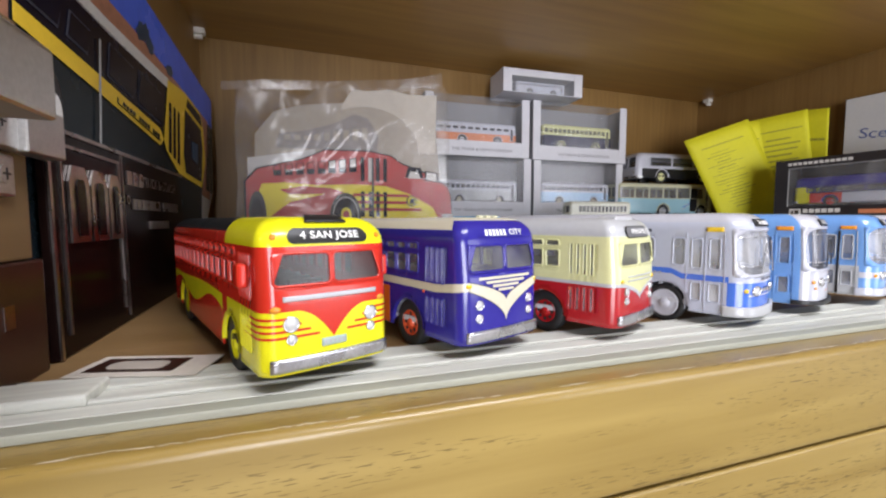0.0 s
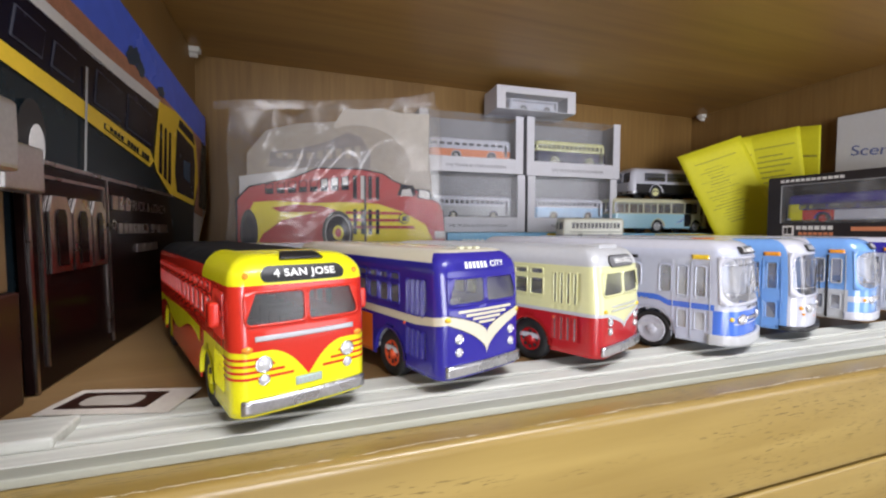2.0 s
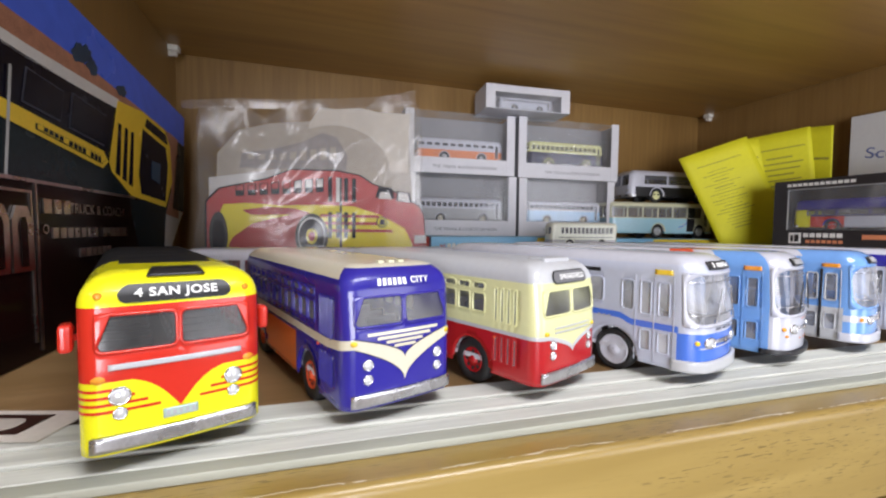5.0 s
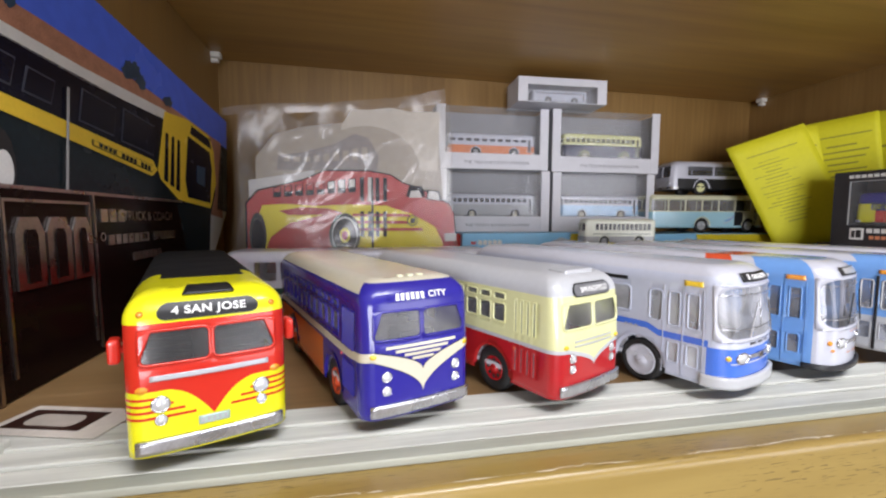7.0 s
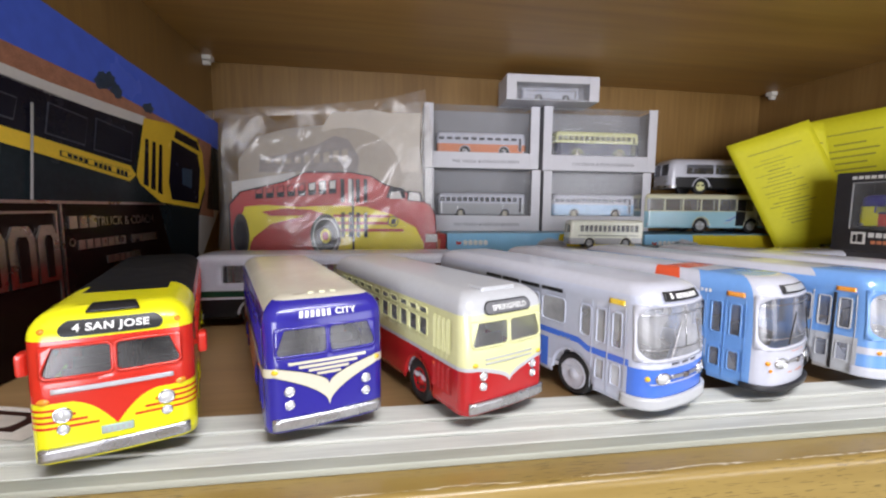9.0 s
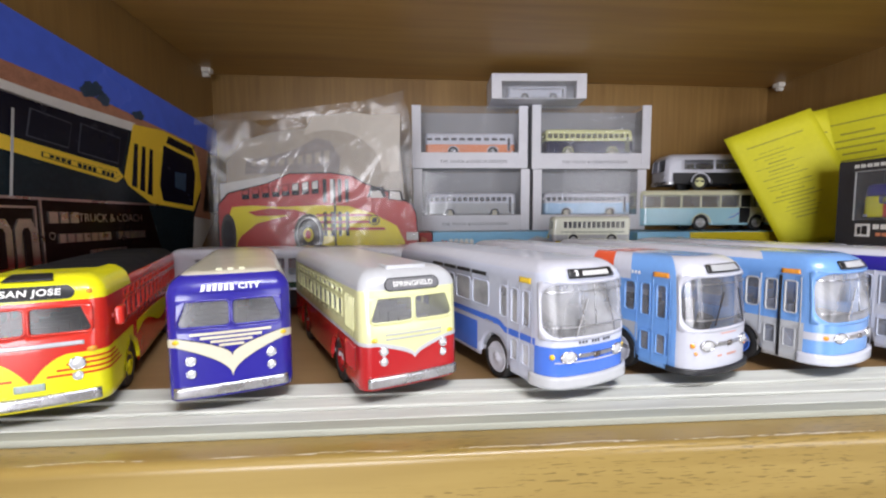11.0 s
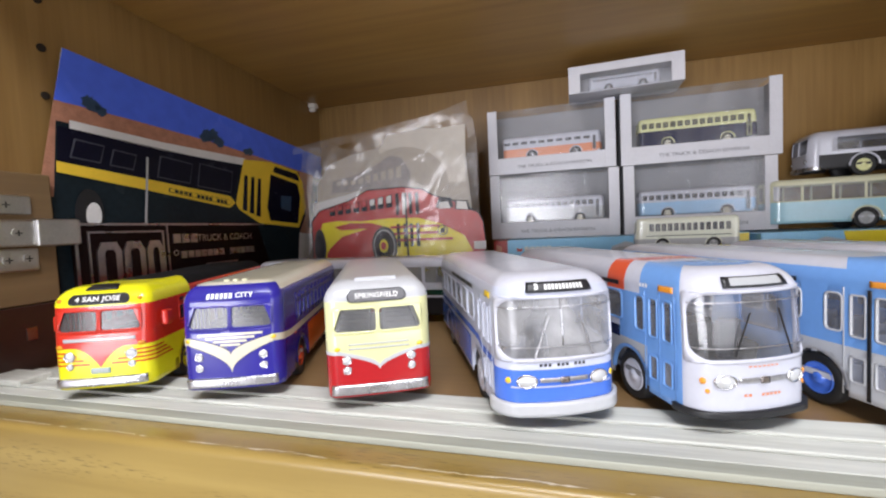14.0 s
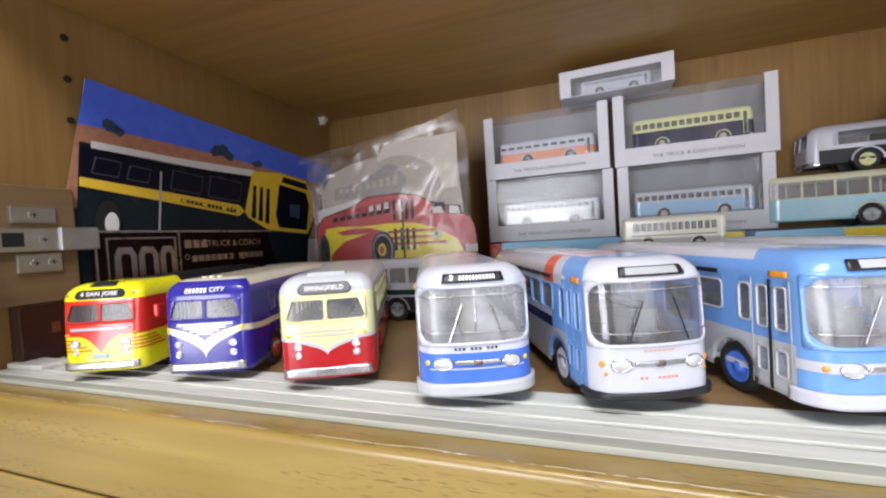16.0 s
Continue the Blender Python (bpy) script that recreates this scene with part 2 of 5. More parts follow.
ALU_D = material("track_front_aluminium", (0.36, 0.37, 0.31), 0.6, 0.0, vary=0.2, scale=30, grain=(0.06, 1, 1))
PLAQUE_F = material("dark_book_cloth", (0.035, 0.014, 0.010), 0.3, vary=0.2)


# ---------------------------------------------------------------- mesh helpers
def mesh_of(name, verts, faces, mats, slots=None, smooth=True):
    me = bpy.data.meshes.new(name)
    me.from_pydata([tuple(v) for v in verts], [], faces)
    for m in mats if isinstance(mats, (list, tuple)) else [mats]:
        me.materials.append(m)
    if slots is not None:
        me.polygons.foreach_set("material_index", slots)
    me.polygons.foreach_set("use_smooth", [smooth] * len(me.polygons))
    me.update()
    return me


def put(name, me, parent=None, label="", m=None):
    ob = new(name, me)
    ob.parent = parent
    if m is not None:
        ob.matrix_basis = m
    return tagged(ob, label)


def part(name, bm, mat, parent=None, label="", m=None, smooth=False):
    me = bpy.data.meshes.new(name)
    bm.to_mesh(me)
    bm.free()
    for one in mat if isinstance(mat, (list, tuple)) else [mat]:
        me.materials.append(one)
    me.polygons.foreach_set("use_smooth", [smooth] * len(me.polygons))
    return put(name, me, parent, label, m)


def thing(name, m, label, category, group=""):
    ob = new(name)
    ob.empty_display_size = 0.01
    ob.matrix_basis = m
    return tagged(ob, label, category, group)


def block(x0, x1, y0, y1, z0, z1, bevel=0.0, segments=2):
    bm = bmesh.new()
    bmesh.ops.create_cube(bm, size=1)
    for v in bm.verts:
        v.co = Vector(((x0, x1)[v.co.x > 0], (y0, y1)[v.co.y > 0], (z0, z1)[v.co.z > 0]))
    if bevel:
        bmesh.ops.bevel(bm, geom=bm.edges[:], offset=bevel, segments=segments, affect="EDGES", profile=0.6)
    return bm


def blocks(*rows):
    """Several bevelled boxes joined in one mesh."""
    bm = bmesh.new()
    for r in rows:
        one = block(*r)
        me = bpy.data.meshes.new("tmp")
        one.to_mesh(me)
        one.free()
        bm.from_mesh(me)
        bpy.data.meshes.remove(me)
    return bm


def rod(a, b, r, n=10):
    """A round bar from a to b."""
    a, b = Vector(a), Vector(b)
    bm = bmesh.new()
    bmesh.ops.create_cone(bm, cap_ends=True, segments=n, radius1=r, radius2=r, depth=(b - a).length)
    turn = (b - a).to_track_quat("Z", "Y").to_matrix().to_4x4()
    bmesh.ops.transform(bm, matrix=Matrix.Translation((a + b) / 2) @ turn, verts=bm.verts[:])
    return bm


def plate(points, thick, mat, name, parent, m, label=""):
    """A flat shape, outlined in its own x and y, of some thickness towards z."""
    n = len(points)
    verts = [(x, y, 0) for x, y in points] + [(x, y, thick) for x, y in points]
    faces = [list(range(n))[::-1], list(range(n, 2 * n))] + [[i, (i + 1) % n, n + (i + 1) % n, n + i] for i in range(n)]
    return put(name, mesh_of(name, verts, faces, mat, smooth=False), parent, label, m)


def rounded(x0, x1, y0, y1, r, n=5):
    out = []
    for cx, cy, a0 in ((x1 - r, y1 - r, 0), (x0 + r, y1 - r, 90), (x0 + r, y0 + r, 180), (x1 - r, y0 + r, 270)):
        for k in range(n + 1):
            a = radians(a0 + 90 * k / n)
            out.append((cx + r * math.cos(a), cy + r * math.sin(a)))
    return out


def lettering(text, size, mat, parent, m, stretch=1.0, name="lettering", label="", depth=0.0, bold=0.0):
    cu = bpy.data.curves.new("tmp_text", "FONT")
    cu.body, cu.size, cu.align_x, cu.align_y, cu.extrude = text, size, "CENTER", "CENTER", depth
    cu.offset, cu.space_character = bold * size, 1 + 3 * bold
    ob = bpy.data.objects.new("tmp_text", cu)
    scene.collection.objects.link(ob)
    bpy.context.view_layer.update()
    me = bpy.data.meshes.new_from_object(ob.evaluated_get(bpy.context.evaluated_depsgraph_get()))
    bpy.data.objects.remove(ob)
    bpy.data.curves.remove(cu)
    me.transform(Matrix.Diagonal((stretch, 1, 1, 1)))
    me.name = name
    me.materials.clear()
    me.materials.append(mat)
    return put(name, me, parent, label, m)


# ---------------------------------------------------------------- cabinet
X0, X1, YB, YF, ZC = -0.118, 0.800, 0.645, 0.131, 0.312


EDGE = pose(0, 0.1557, 0, 0, 0, -1.5)


def structure(name, bm, mat, label, category="", smooth=False):
    ob = part(name, bm, mat, None, label, smooth=smooth)
    return tagged(ob, category=category or name, kind="structure")


structure("floor", block(X0, X1, 0.172, YB, -0.018, 0.0), W_FLOOR, "brown wood veneer shelf board carrying the models", "shelf")
structure("ceiling", block(X0, X1, 0.150, YB, ZC, ZC + 0.019, 0.001), W_TOP, "underside of the brown upper shelf, veneer coloured lighter for bounced light", "shelf")
structure("wall_back", block(X0 - 0.018, X1 + 0.018, YB, YB + 0.012, -0.06, 1.5), W_BACK, "brown wood veneer cabinet back panel", "wall")
structure("wall_left", block(X0 - 0.018, X0, 0.150, YB, -0.06, ZC + 0.1), W_SIDE, "brown wood veneer cabinet side with peg holes", "wall")
structure("wall_right", block(X1, X1 + 0.018, 0.150, YB, -0.06, ZC + 0.1), W_SIDE, "brown wood veneer cabinet side", "wall")
edge = structure("trim", block(X0 - 0.10, X1 + 0.05, -0.0215, 0.0300, -0.052, -0.0015, 0.0042, 5), W_EDGE, "golden oak front lipping of the shelf, varnished", "shelf edge", True)
edge.matrix_basis = EDGE
# pale line where the varnish is rubbed off the front corner
wv, wf = [], []
for k in range(521):
    x = X0 - 0.09 + k * 0.00184
    wide = max(0.00001, 0.0003 + 0.0022 * noise.noise(Vector((x * 30, 2.0, 0))) + 0.0009 * noise.noise(Vector((x * 260, 5.0, 0))))
    mid = -0.0178 + 0.0007 * noise.noise(Vector((x * 21, 9.0, 0)))
    for yy in (mid - wide, mid + wide):
        d = max(0.0, -0.0173 - yy)
        wv.append((x, yy, -0.00146 - 0.0042 + math.sqrt(max(0.0, 0.0042 ** 2 - d * d))))
    if k:
        wf.append([2 * k - 2, 2 * k, 2 * k + 1, 2 * k - 1])
put("worn_edge", mesh_of("worn_edge", wv, wf, WORN), edge, "pale rubbed varnish line")
edge = structure("trim_lower", block(X0 - 0.10, X1 + 0.05, -0.0205, 0.0100, -0.12, -0.0535, 0.0015, 3), W_EDGE, "golden oak rail below the shelf edge", "rail", True)
edge.matrix_basis = EDGE

# peg holes bored in the left side
for i, (py, pz) in enumerate([(0.230, 0.284 - 0.037 * k) for k in range(3)]):
    bm = bmesh.new()
    bmesh.ops.create_cone(bm, cap_ends=True, segments=14, radius1=0.003, radius2=0.003, depth=0.002)
    bmesh.ops.transform(bm, matrix=pose(X0 + 0.0004, py, pz, 0, 90, 0), verts=bm.verts[:])
    ob = part("peg_hole", bm, PINHOLE)
    tagged(ob, "dark bored shelf peg hole in the cabinet side", "peg hole", "peg holes", "structure")

# the metal track along the shelf's front
track = thing("sliding_door_track", EDGE, "scuffed grey aluminium sliding door track along the shelf edge", "door track")
part("base_strip", block(X0 + 0.004, X1 - 0.002, 0.0, 0.0440, 0.0002, 0.0012), ALU, track)
part("front_lip", block(X0 + 0.004, X1 - 0.002, -0.0050, 0.0024, -0.0014, 0.0018, 0.0005), ALU_D, track, "dull grey front lip")
for y0, y1, h in ((0.0024, 0.0118, 0.0020), (0.0132, 0.0164, 0.0029), (0.0170, 0.0262, 0.0017), (0.0270, 0.0298, 0.0027), (0.0304, 0.0440, 0.0020)):
    part("rail", block(X0 + 0.004, X1 - 0.002, y0, y1, 0.0008, h, 0.0007, 3), ALU, track)
part("end_stop", block(X0 + 0.004, -0.070, 0.0120, 0.0310, 0.0012, 0.0058, 0.0014, 3), ALU, track, "bright metal end piece")

# white plastic shelf pegs in the back corners
for x, s in ((X0, 1), (X1, -1)):
    peg = thing("shelf_peg", pose(x, 0.618, ZC - 0.010), "white plastic shelf peg under the upper shelf", "shelf peg", "shelf pegs")
    part("pin", rod((0, 0, 0), (s * 0.009, 0, 0), 0.0032), PLASTIC_W, peg)
    part("ledge", block(min(0, s * 0.012), max(0, s * 0.012), -0.006, 0.006, 0.003, 0.0098, 0.001), PLASTIC_W, peg)

# the cabinet's door, swung open on the left
door = structure("door_1", block(X0 - 0.036, X0 - 0.018, -0.300, 0.140, -0.045, ZC + 0.015, 0.0015), W_SIDE, "brown wood cabinet door standing open", "door")
knob = part("door_knob", rod((X0 - 0.030, -0.26, 0.15), (X0 + 0.004, -0.26, 0.15), 0.009, 18), NICKEL, door, "metal door knob")

# room behind the camera
RX0, RX1, RY, RZ0, RZ1 = -2.2, 3.0, -3.2, -1.05, 1.45
structure("room_floor", block(RX0, RX1, RY, 0.15, RZ0 - 0.05, RZ0), CARPET, "plain carpeted room floor", "floor")
structure("room_ceiling", block(RX0, RX1, RY, 0.15, RZ1, RZ1 + 0.05), PLASTER, "plain white room ceiling", "ceiling")
structure("room_wall_behind", block(RX0, RX1, RY - 0.05, RY, RZ0, RZ1), PLASTER, "plain pale room wall", "wall")
structure("room_wall_left", block(RX0 - 0.05, RX0, RY, 0.15, RZ0, RZ1), PLASTER, "plain pale room wall", "wall")
structure("room_wall_right", block(RX1, RX1 + 0.05, RY, 0.15, RZ0, RZ1), PLASTER, "plain pale room wall", "wall")
structure("front_upper", block(RX0, RX1, 0.152, 0.17, ZC + 0.0195, RZ1), W_SIDE, "plain wood cabinet front above the shelf", "wall")
structure("front_lower", block(RX0, RX1, 0.1705, 0.18, RZ0, -0.0185), W_SIDE, "plain wood cabinet front below the shelf", "wall")
structure("front_left", block(RX0, X0 - 0.0185, 0.1505, 0.17, -0.018, ZC + 0.019), W_SIDE, "plain wood cabinet front beside the shelf", "wall")
structure("front_right", block(X1 + 0.0185, RX1, 0.1505, 0.17, -0.018, ZC + 0.019), W_SIDE, "plain wood cabinet front beside the shelf", "wall")

# ---------------------------------------------------------------- model buses
class Shell:
    """The outer skin of a bus: u runs round the plan from the middle of the nose, z up."""

    def __init__(s, W, L, H, z0, rc, rt, lean=0.0, bulge=0.001, zb=0.034):
        s.W, s.L, s.H, s.z0, s.rc, s.rt, s.lean, s.bulge, s.zb = W, L, H, z0, rc, rt, lean, bulge, zb
        s.a, s.arc = W / 2 - rc, rc * math.pi / 2
        s.end = 2 * s.a + 2 * s.arc + (L - 2 * rc)

    def S(s, y):
        return s.a + s.arc + (y - s.rc)

    def plan(s, u):
        g, u = (1 if u >= 0 else -1), abs(u)
        if u <= s.a:
            return g * u, 0.0
        u -= s.a
        if u <= s.arc:
            t = u / s.rc
            return g * (s.a + s.rc * math.sin(t)), s.rc * (1 - math.cos(t))
        u -= s.arc
        if u <= s.L - 2 * s.rc:
            return g * s.W / 2, s.rc + u
        u -= s.L - 2 * s.rc
        if u <= s.arc:
            t = u / s.rc
            return g * (s.a + s.rc * math.cos(t)), s.L - s.rc + s.rc * math.sin(t)
        return g * max(0.0, s.a - (u - s.arc)), s.L

    def raw(s, u, z):
        x, y = s.plan(u)
        k = max(0.0, (z - (s.H - s.rt)) / s.rt)
        i = s.rt * (1 - math.sqrt(max(0.0, 1 - min(1.0, k) ** 2)))
        front = max(0.0, 1 - y / (s.rc * 1.6))
        yy = i + y * (s.L - 2 * i) / s.L
        yy += front * (s.lean * max(0.0, z - s.zb) - s.bulge * (1 - (x / (s.W / 2)) ** 2))
        return Vector((x * (1 - i / (s.W / 2)), yy, z))

    def normal(s, u, z):
        e = 2e-5
        zt = min(z, s.H - 3 * e)
        n = (s.raw(u + e, zt) - s.raw(u - e, zt)).cross(s.raw(u, zt + e) - s.raw(u, zt - e))
        return n.normalized()

    def P(s, u, z, off=0.0):
        p = s.raw(u, z)
        return p + s.normal(u, z) * off if off else p

    def frame_at(s, u, z, off=0.0):
        """A pose on the skin: x along it, y up it, z out of it."""
        n, up = s.normal(u, z), Vector((0, 0, 1))
        x = up.cross(n).normalized()
        y = n.cross(x)
        m = Matrix((x, y, n)).transposed().to_4x4()
        m.translation = s.P(u, z, off)
        return m


def lines(lo, hi, step, extra):
    pts = sorted({round(v, 6) for v in extra if lo <= v <= hi} | {lo, hi})
    out = []
    for a, b in zip(pts, pts[1:]):
        n = max(1, math.ceil((b - a) / step))
        out += [a + (b - a) * k / n for k in range(n)]
    return out + [hi]


def body_mesh(s, holes, arches, zones, mat_of, mats):
    ue = [h[k] for h in holes for k in (0, 1)]
    for g in (-1, 1):
        ue += [g * (s.a + s.arc * k / 7) for k in range(8)]
        ue += [g * (s.S(s.L - s.rc) + s.arc * k / 5) for k in range(6)]
        for y, z, r in arches:
            c = s.S(y)
            ue += [g * (c - r + 2 * r * k / 24) for k in range(25)]
    us = lines(-s.end, s.end, 0.006, ue)
    ze = [h[k] for h in holes for k in (2, 3)] + list(zones) + [s.H - s.rt + s.rt * math.sin(math.pi / 2 * k / 7) for k in range(8)]
    for y, z, r in arches:
        ze += [z + r * k / 12 for k in range(13)]
    zs = lines(s.z0, s.H, 0.006, ze)
    nu, nz = len(us), len(zs)
    verts = [s.raw(u, z) for z in zs for u in us]
    faces, slots = [], []
    for j in range(nz - 1):
        zc = (zs[j] + zs[j + 1]) / 2
        for i in range(nu - 1):
            uc = (us[i] + us[i + 1]) / 2
            if any(h[0] < uc < h[1] and h[2] < zc < h[3] for h in holes):
                continue
            x, y = s.plan(uc)
            if abs(x) > s.W / 2 - 1e-5 and any((y - ay) ** 2 + (zc - az) ** 2 < ar * ar for ay, az, ar in arches):
                continue
            faces.append([j * nu + i, j * nu + i + 1, (j + 1) * nu + i + 1, (j + 1) * nu + i])
            slots.append(mat_of(x, y, zc, uc))
    top = list(range((nz - 1) * nu, nz * nu - 1))
    k = len(top) // 2
    # the roof's flat top, in strips across
    for i in range(k):
        a, b, c, d = top[i], top[i + 1] if i + 1 < len(top) else top[0], top[-1 - i - 1], top[-1 - i]
        if len({a, b, c, d}) == 4:
            faces.append([a, b, c, d])
            p = (verts[a] + verts[c]) / 2
            slots.append(mat_of(0.0, p.y, s.H, 0.0))
    me = mesh_of("body", verts, faces, mats, slots)
    return me


def skin_strip(s, u0, u1, lo, hi, off, thick=0.0, n=None, rows=4):
    """A patch that lies on the skin between two heights, which may change along it."""
    lo = lo if callable(lo) else (lambda u, v=lo: v)
    hi = hi if callable(hi) else (lambda u, v=hi: v)
    n = n or max(4, math.ceil((u1 - u0) / 0.0016))
    verts, faces = [], []
    for k in range(n + 1):
        u = u0 + (u1 - u0) * k / n
        for r in range(rows + 1):
            verts.append(s.P(u, lo(u) + (hi(u) - lo(u)) * r / rows, off + thick))
    w = rows + 1
    for k in range(n):
        for r in range(rows):
            faces.append([k * w + r, (k + 1) * w + r, (k + 1) * w + r + 1, k * w + r + 1])
    if thick:
        base = len(verts)
        rim = [k * w for k in range(n + 1)] + [n * w + r for r in range(1, w)] + [k * w + rows for k in range(n - 1, -1, -1)] + [r for r in range(rows - 1, 0, -1)]
        for i in rim:
            k, r = divmod(i, w)
            u = u0 + (u1 - u0) * k / n
            verts.append(s.P(u, lo(u) + (hi(u) - lo(u)) * r / rows, off))
        m = len(rim)
        for i in range(m):
            faces.append([rim[(i + 1) % m], rim[i], base + i, base + (i + 1) % m])
    return verts, faces


def ring(s, u0, u1, z0, z1, r_in, width, off, thick, n=6, skew=0.0, r_out=None):
    """A window surround with rounded inner corners, on the skin."""
    def outline(grow, r):
        pts = rounded(u0 - grow, u1 + grow, z0 - grow, z1 + grow, r, n)
        out = []
        for i, (u, z) in enumerate(pts):
            out.append((u, z))
            u2, z2 = pts[(i + 1) % len(pts)]
            if i % (n + 1) == n:
                m = max(1, math.ceil(math.hypot(u2 - u, z2 - z) / 0.003))
                out += [(u + (u2 - u) * k / 12, z + (z2 - z) * k / 12) for k in range(1, 12)]
        return [(u + skew * (z - (z0 + z1) / 2), z) for u, z in out]
    inner, outer = outline(-width * 0.35, r_in), outline(width * 0.65, r_in + width if r_out is None else r_out)
    m = len(inner)
    verts = [s.P(u, z, off + thick) for u, z in inner] + [s.P(u, z, off + thick) for u, z in outer]
    verts += [s.P(u, z, -0.0006) for u, z in inner] + [s.P(u, z, -0.0002) for u, z in outer]
    faces = []
    for i in range(m):
        j = (i + 1) % m
        faces += [[i, m + i, m + j, j], [2 * m + i, i, j, 2 * m + j], [m + i, 3 * m + i, 3 * m + j, m + j]]
    return verts, faces


def wheel(parent, x, y, z, r, rim_mat, side, rim_r=0.62, label="", holes=None):
    """Tyre with a dished rim; side -1 or 1 is the outer side."""
    def turned(profile, mat, name, par, lab=""):
        n, verts, faces = 28, [], []
        for px, pr in profile:
            for k in range(n):
                a = 2 * math.pi * k / n
                verts.append((px * side, pr * math.cos(a), pr * math.sin(a)))
        for i in range(len(profile) - 1):
            for k in range(n):
                k2 = (k + 1) % n
                f = [i * n + k, i * n + k2, (i + 1) * n + k2, (i + 1) * n + k]
                faces.append(f if side < 0 else f[::-1])
        return put(name, mesh_of(name, verts, faces, mat), par, lab, pose(x, y, z) if par is parent else None)
    def holed(rim, rr, mat):
        """Dark round holes in the rim's dish."""
        me = rim.data
        bm = bmesh.new()
        bm.from_mesh(me)
        me.materials.append(mat)
        for k in range(8):
            a = 2 * math.pi * k / 8
            ring_v = [bm.verts.new((0.0003 * side - 0.0010 * side, rr * math.cos(a) + 0.0011 * math.cos(q * 0.785), rr * math.sin(a) + 0.0011 * math.sin(q * 0.785))) for q in range(8)]
            f = bm.faces.new(ring_v if side > 0 else ring_v[::-1])
            f.material_index = 1
        bm.to_mesh(me)
        bm.free()
    w, dish = 0.0075, 0.0005 if rim_r > 0.64 else 0.0014
    tyre = turned([(-w, 0.0005), (-w, r * 0.9), (-w * 0.8, r), (-0.0010, r), (0, r * 0.93), (0, r * rim_r + 0.0006), (-0.0008, r * rim_r)], RUBBER, "wheel", parent, "black rubber wheel")
    rim = turned([(-0.0006, r * rim_r), (0.0, r * rim_r * 0.94), (-dish, r * rim_r * 0.86), (-dish - 0.0003, r * rim_r * 0.45), (-0.0004, r * rim_r * 0.36), (0.0004, r * rim_r * 0.26), (0.0004, 0.0002)], rim_mat, "rim", tyre, label)
    if holes:
        holed(rim, r * rim_r * 0.68, holes)
    return tyre


def lamp_at(s, parent, u, z, r, mat, name="headlight", rimmed=True, ry=None):
    m = s.frame_at(u, z, 0.0)
    n, verts, faces = 20, [], []
    prof = [(1.0, 0.0), (1.0, 0.0007), (0.86, 0.0009), (0.82, 0.0005)] if rimmed else [(1.0, 0.0), (0.95, 0.0006)]
    for k, h in prof:
        for i in range(n):
            a = 2 * math.pi * i / n
            verts.append((k * r * math.cos(a), k * (ry or r) * math.sin(a), h))
    for j in range(len(prof) - 1):
        faces += [[j * n + i, j * n + (i + 1) % n, (j + 1) * n + (i + 1) % n, (j + 1) * n + i] for i in range(n)]
    if not rimmed:
        faces.append([n + i for i in range(n)])
    ob = put(name, mesh_of(name, verts, faces, CHROME if rimmed else mat), parent, "", m)
    if rimmed:
        verts, faces = [], []
        for j, (k, h) in enumerate([(0.82, 0.0005), (0.6, 0.0010), (0.3, 0.0013), (0.02, 0.0014)]):
            for i in range(n):
                a = 2 * math.pi * i / n
                verts.append((k * r * math.cos(a), k * (ry or r) * math.sin(a), h))
            if j:
                faces += [[(j - 1) * n + i, (j - 1) * n + (i + 1) % n, j * n + (i + 1) % n, j * n + i] for i in range(n)]
        put("lens", mesh_of("lens", verts, faces, mat), ob)
    return ob


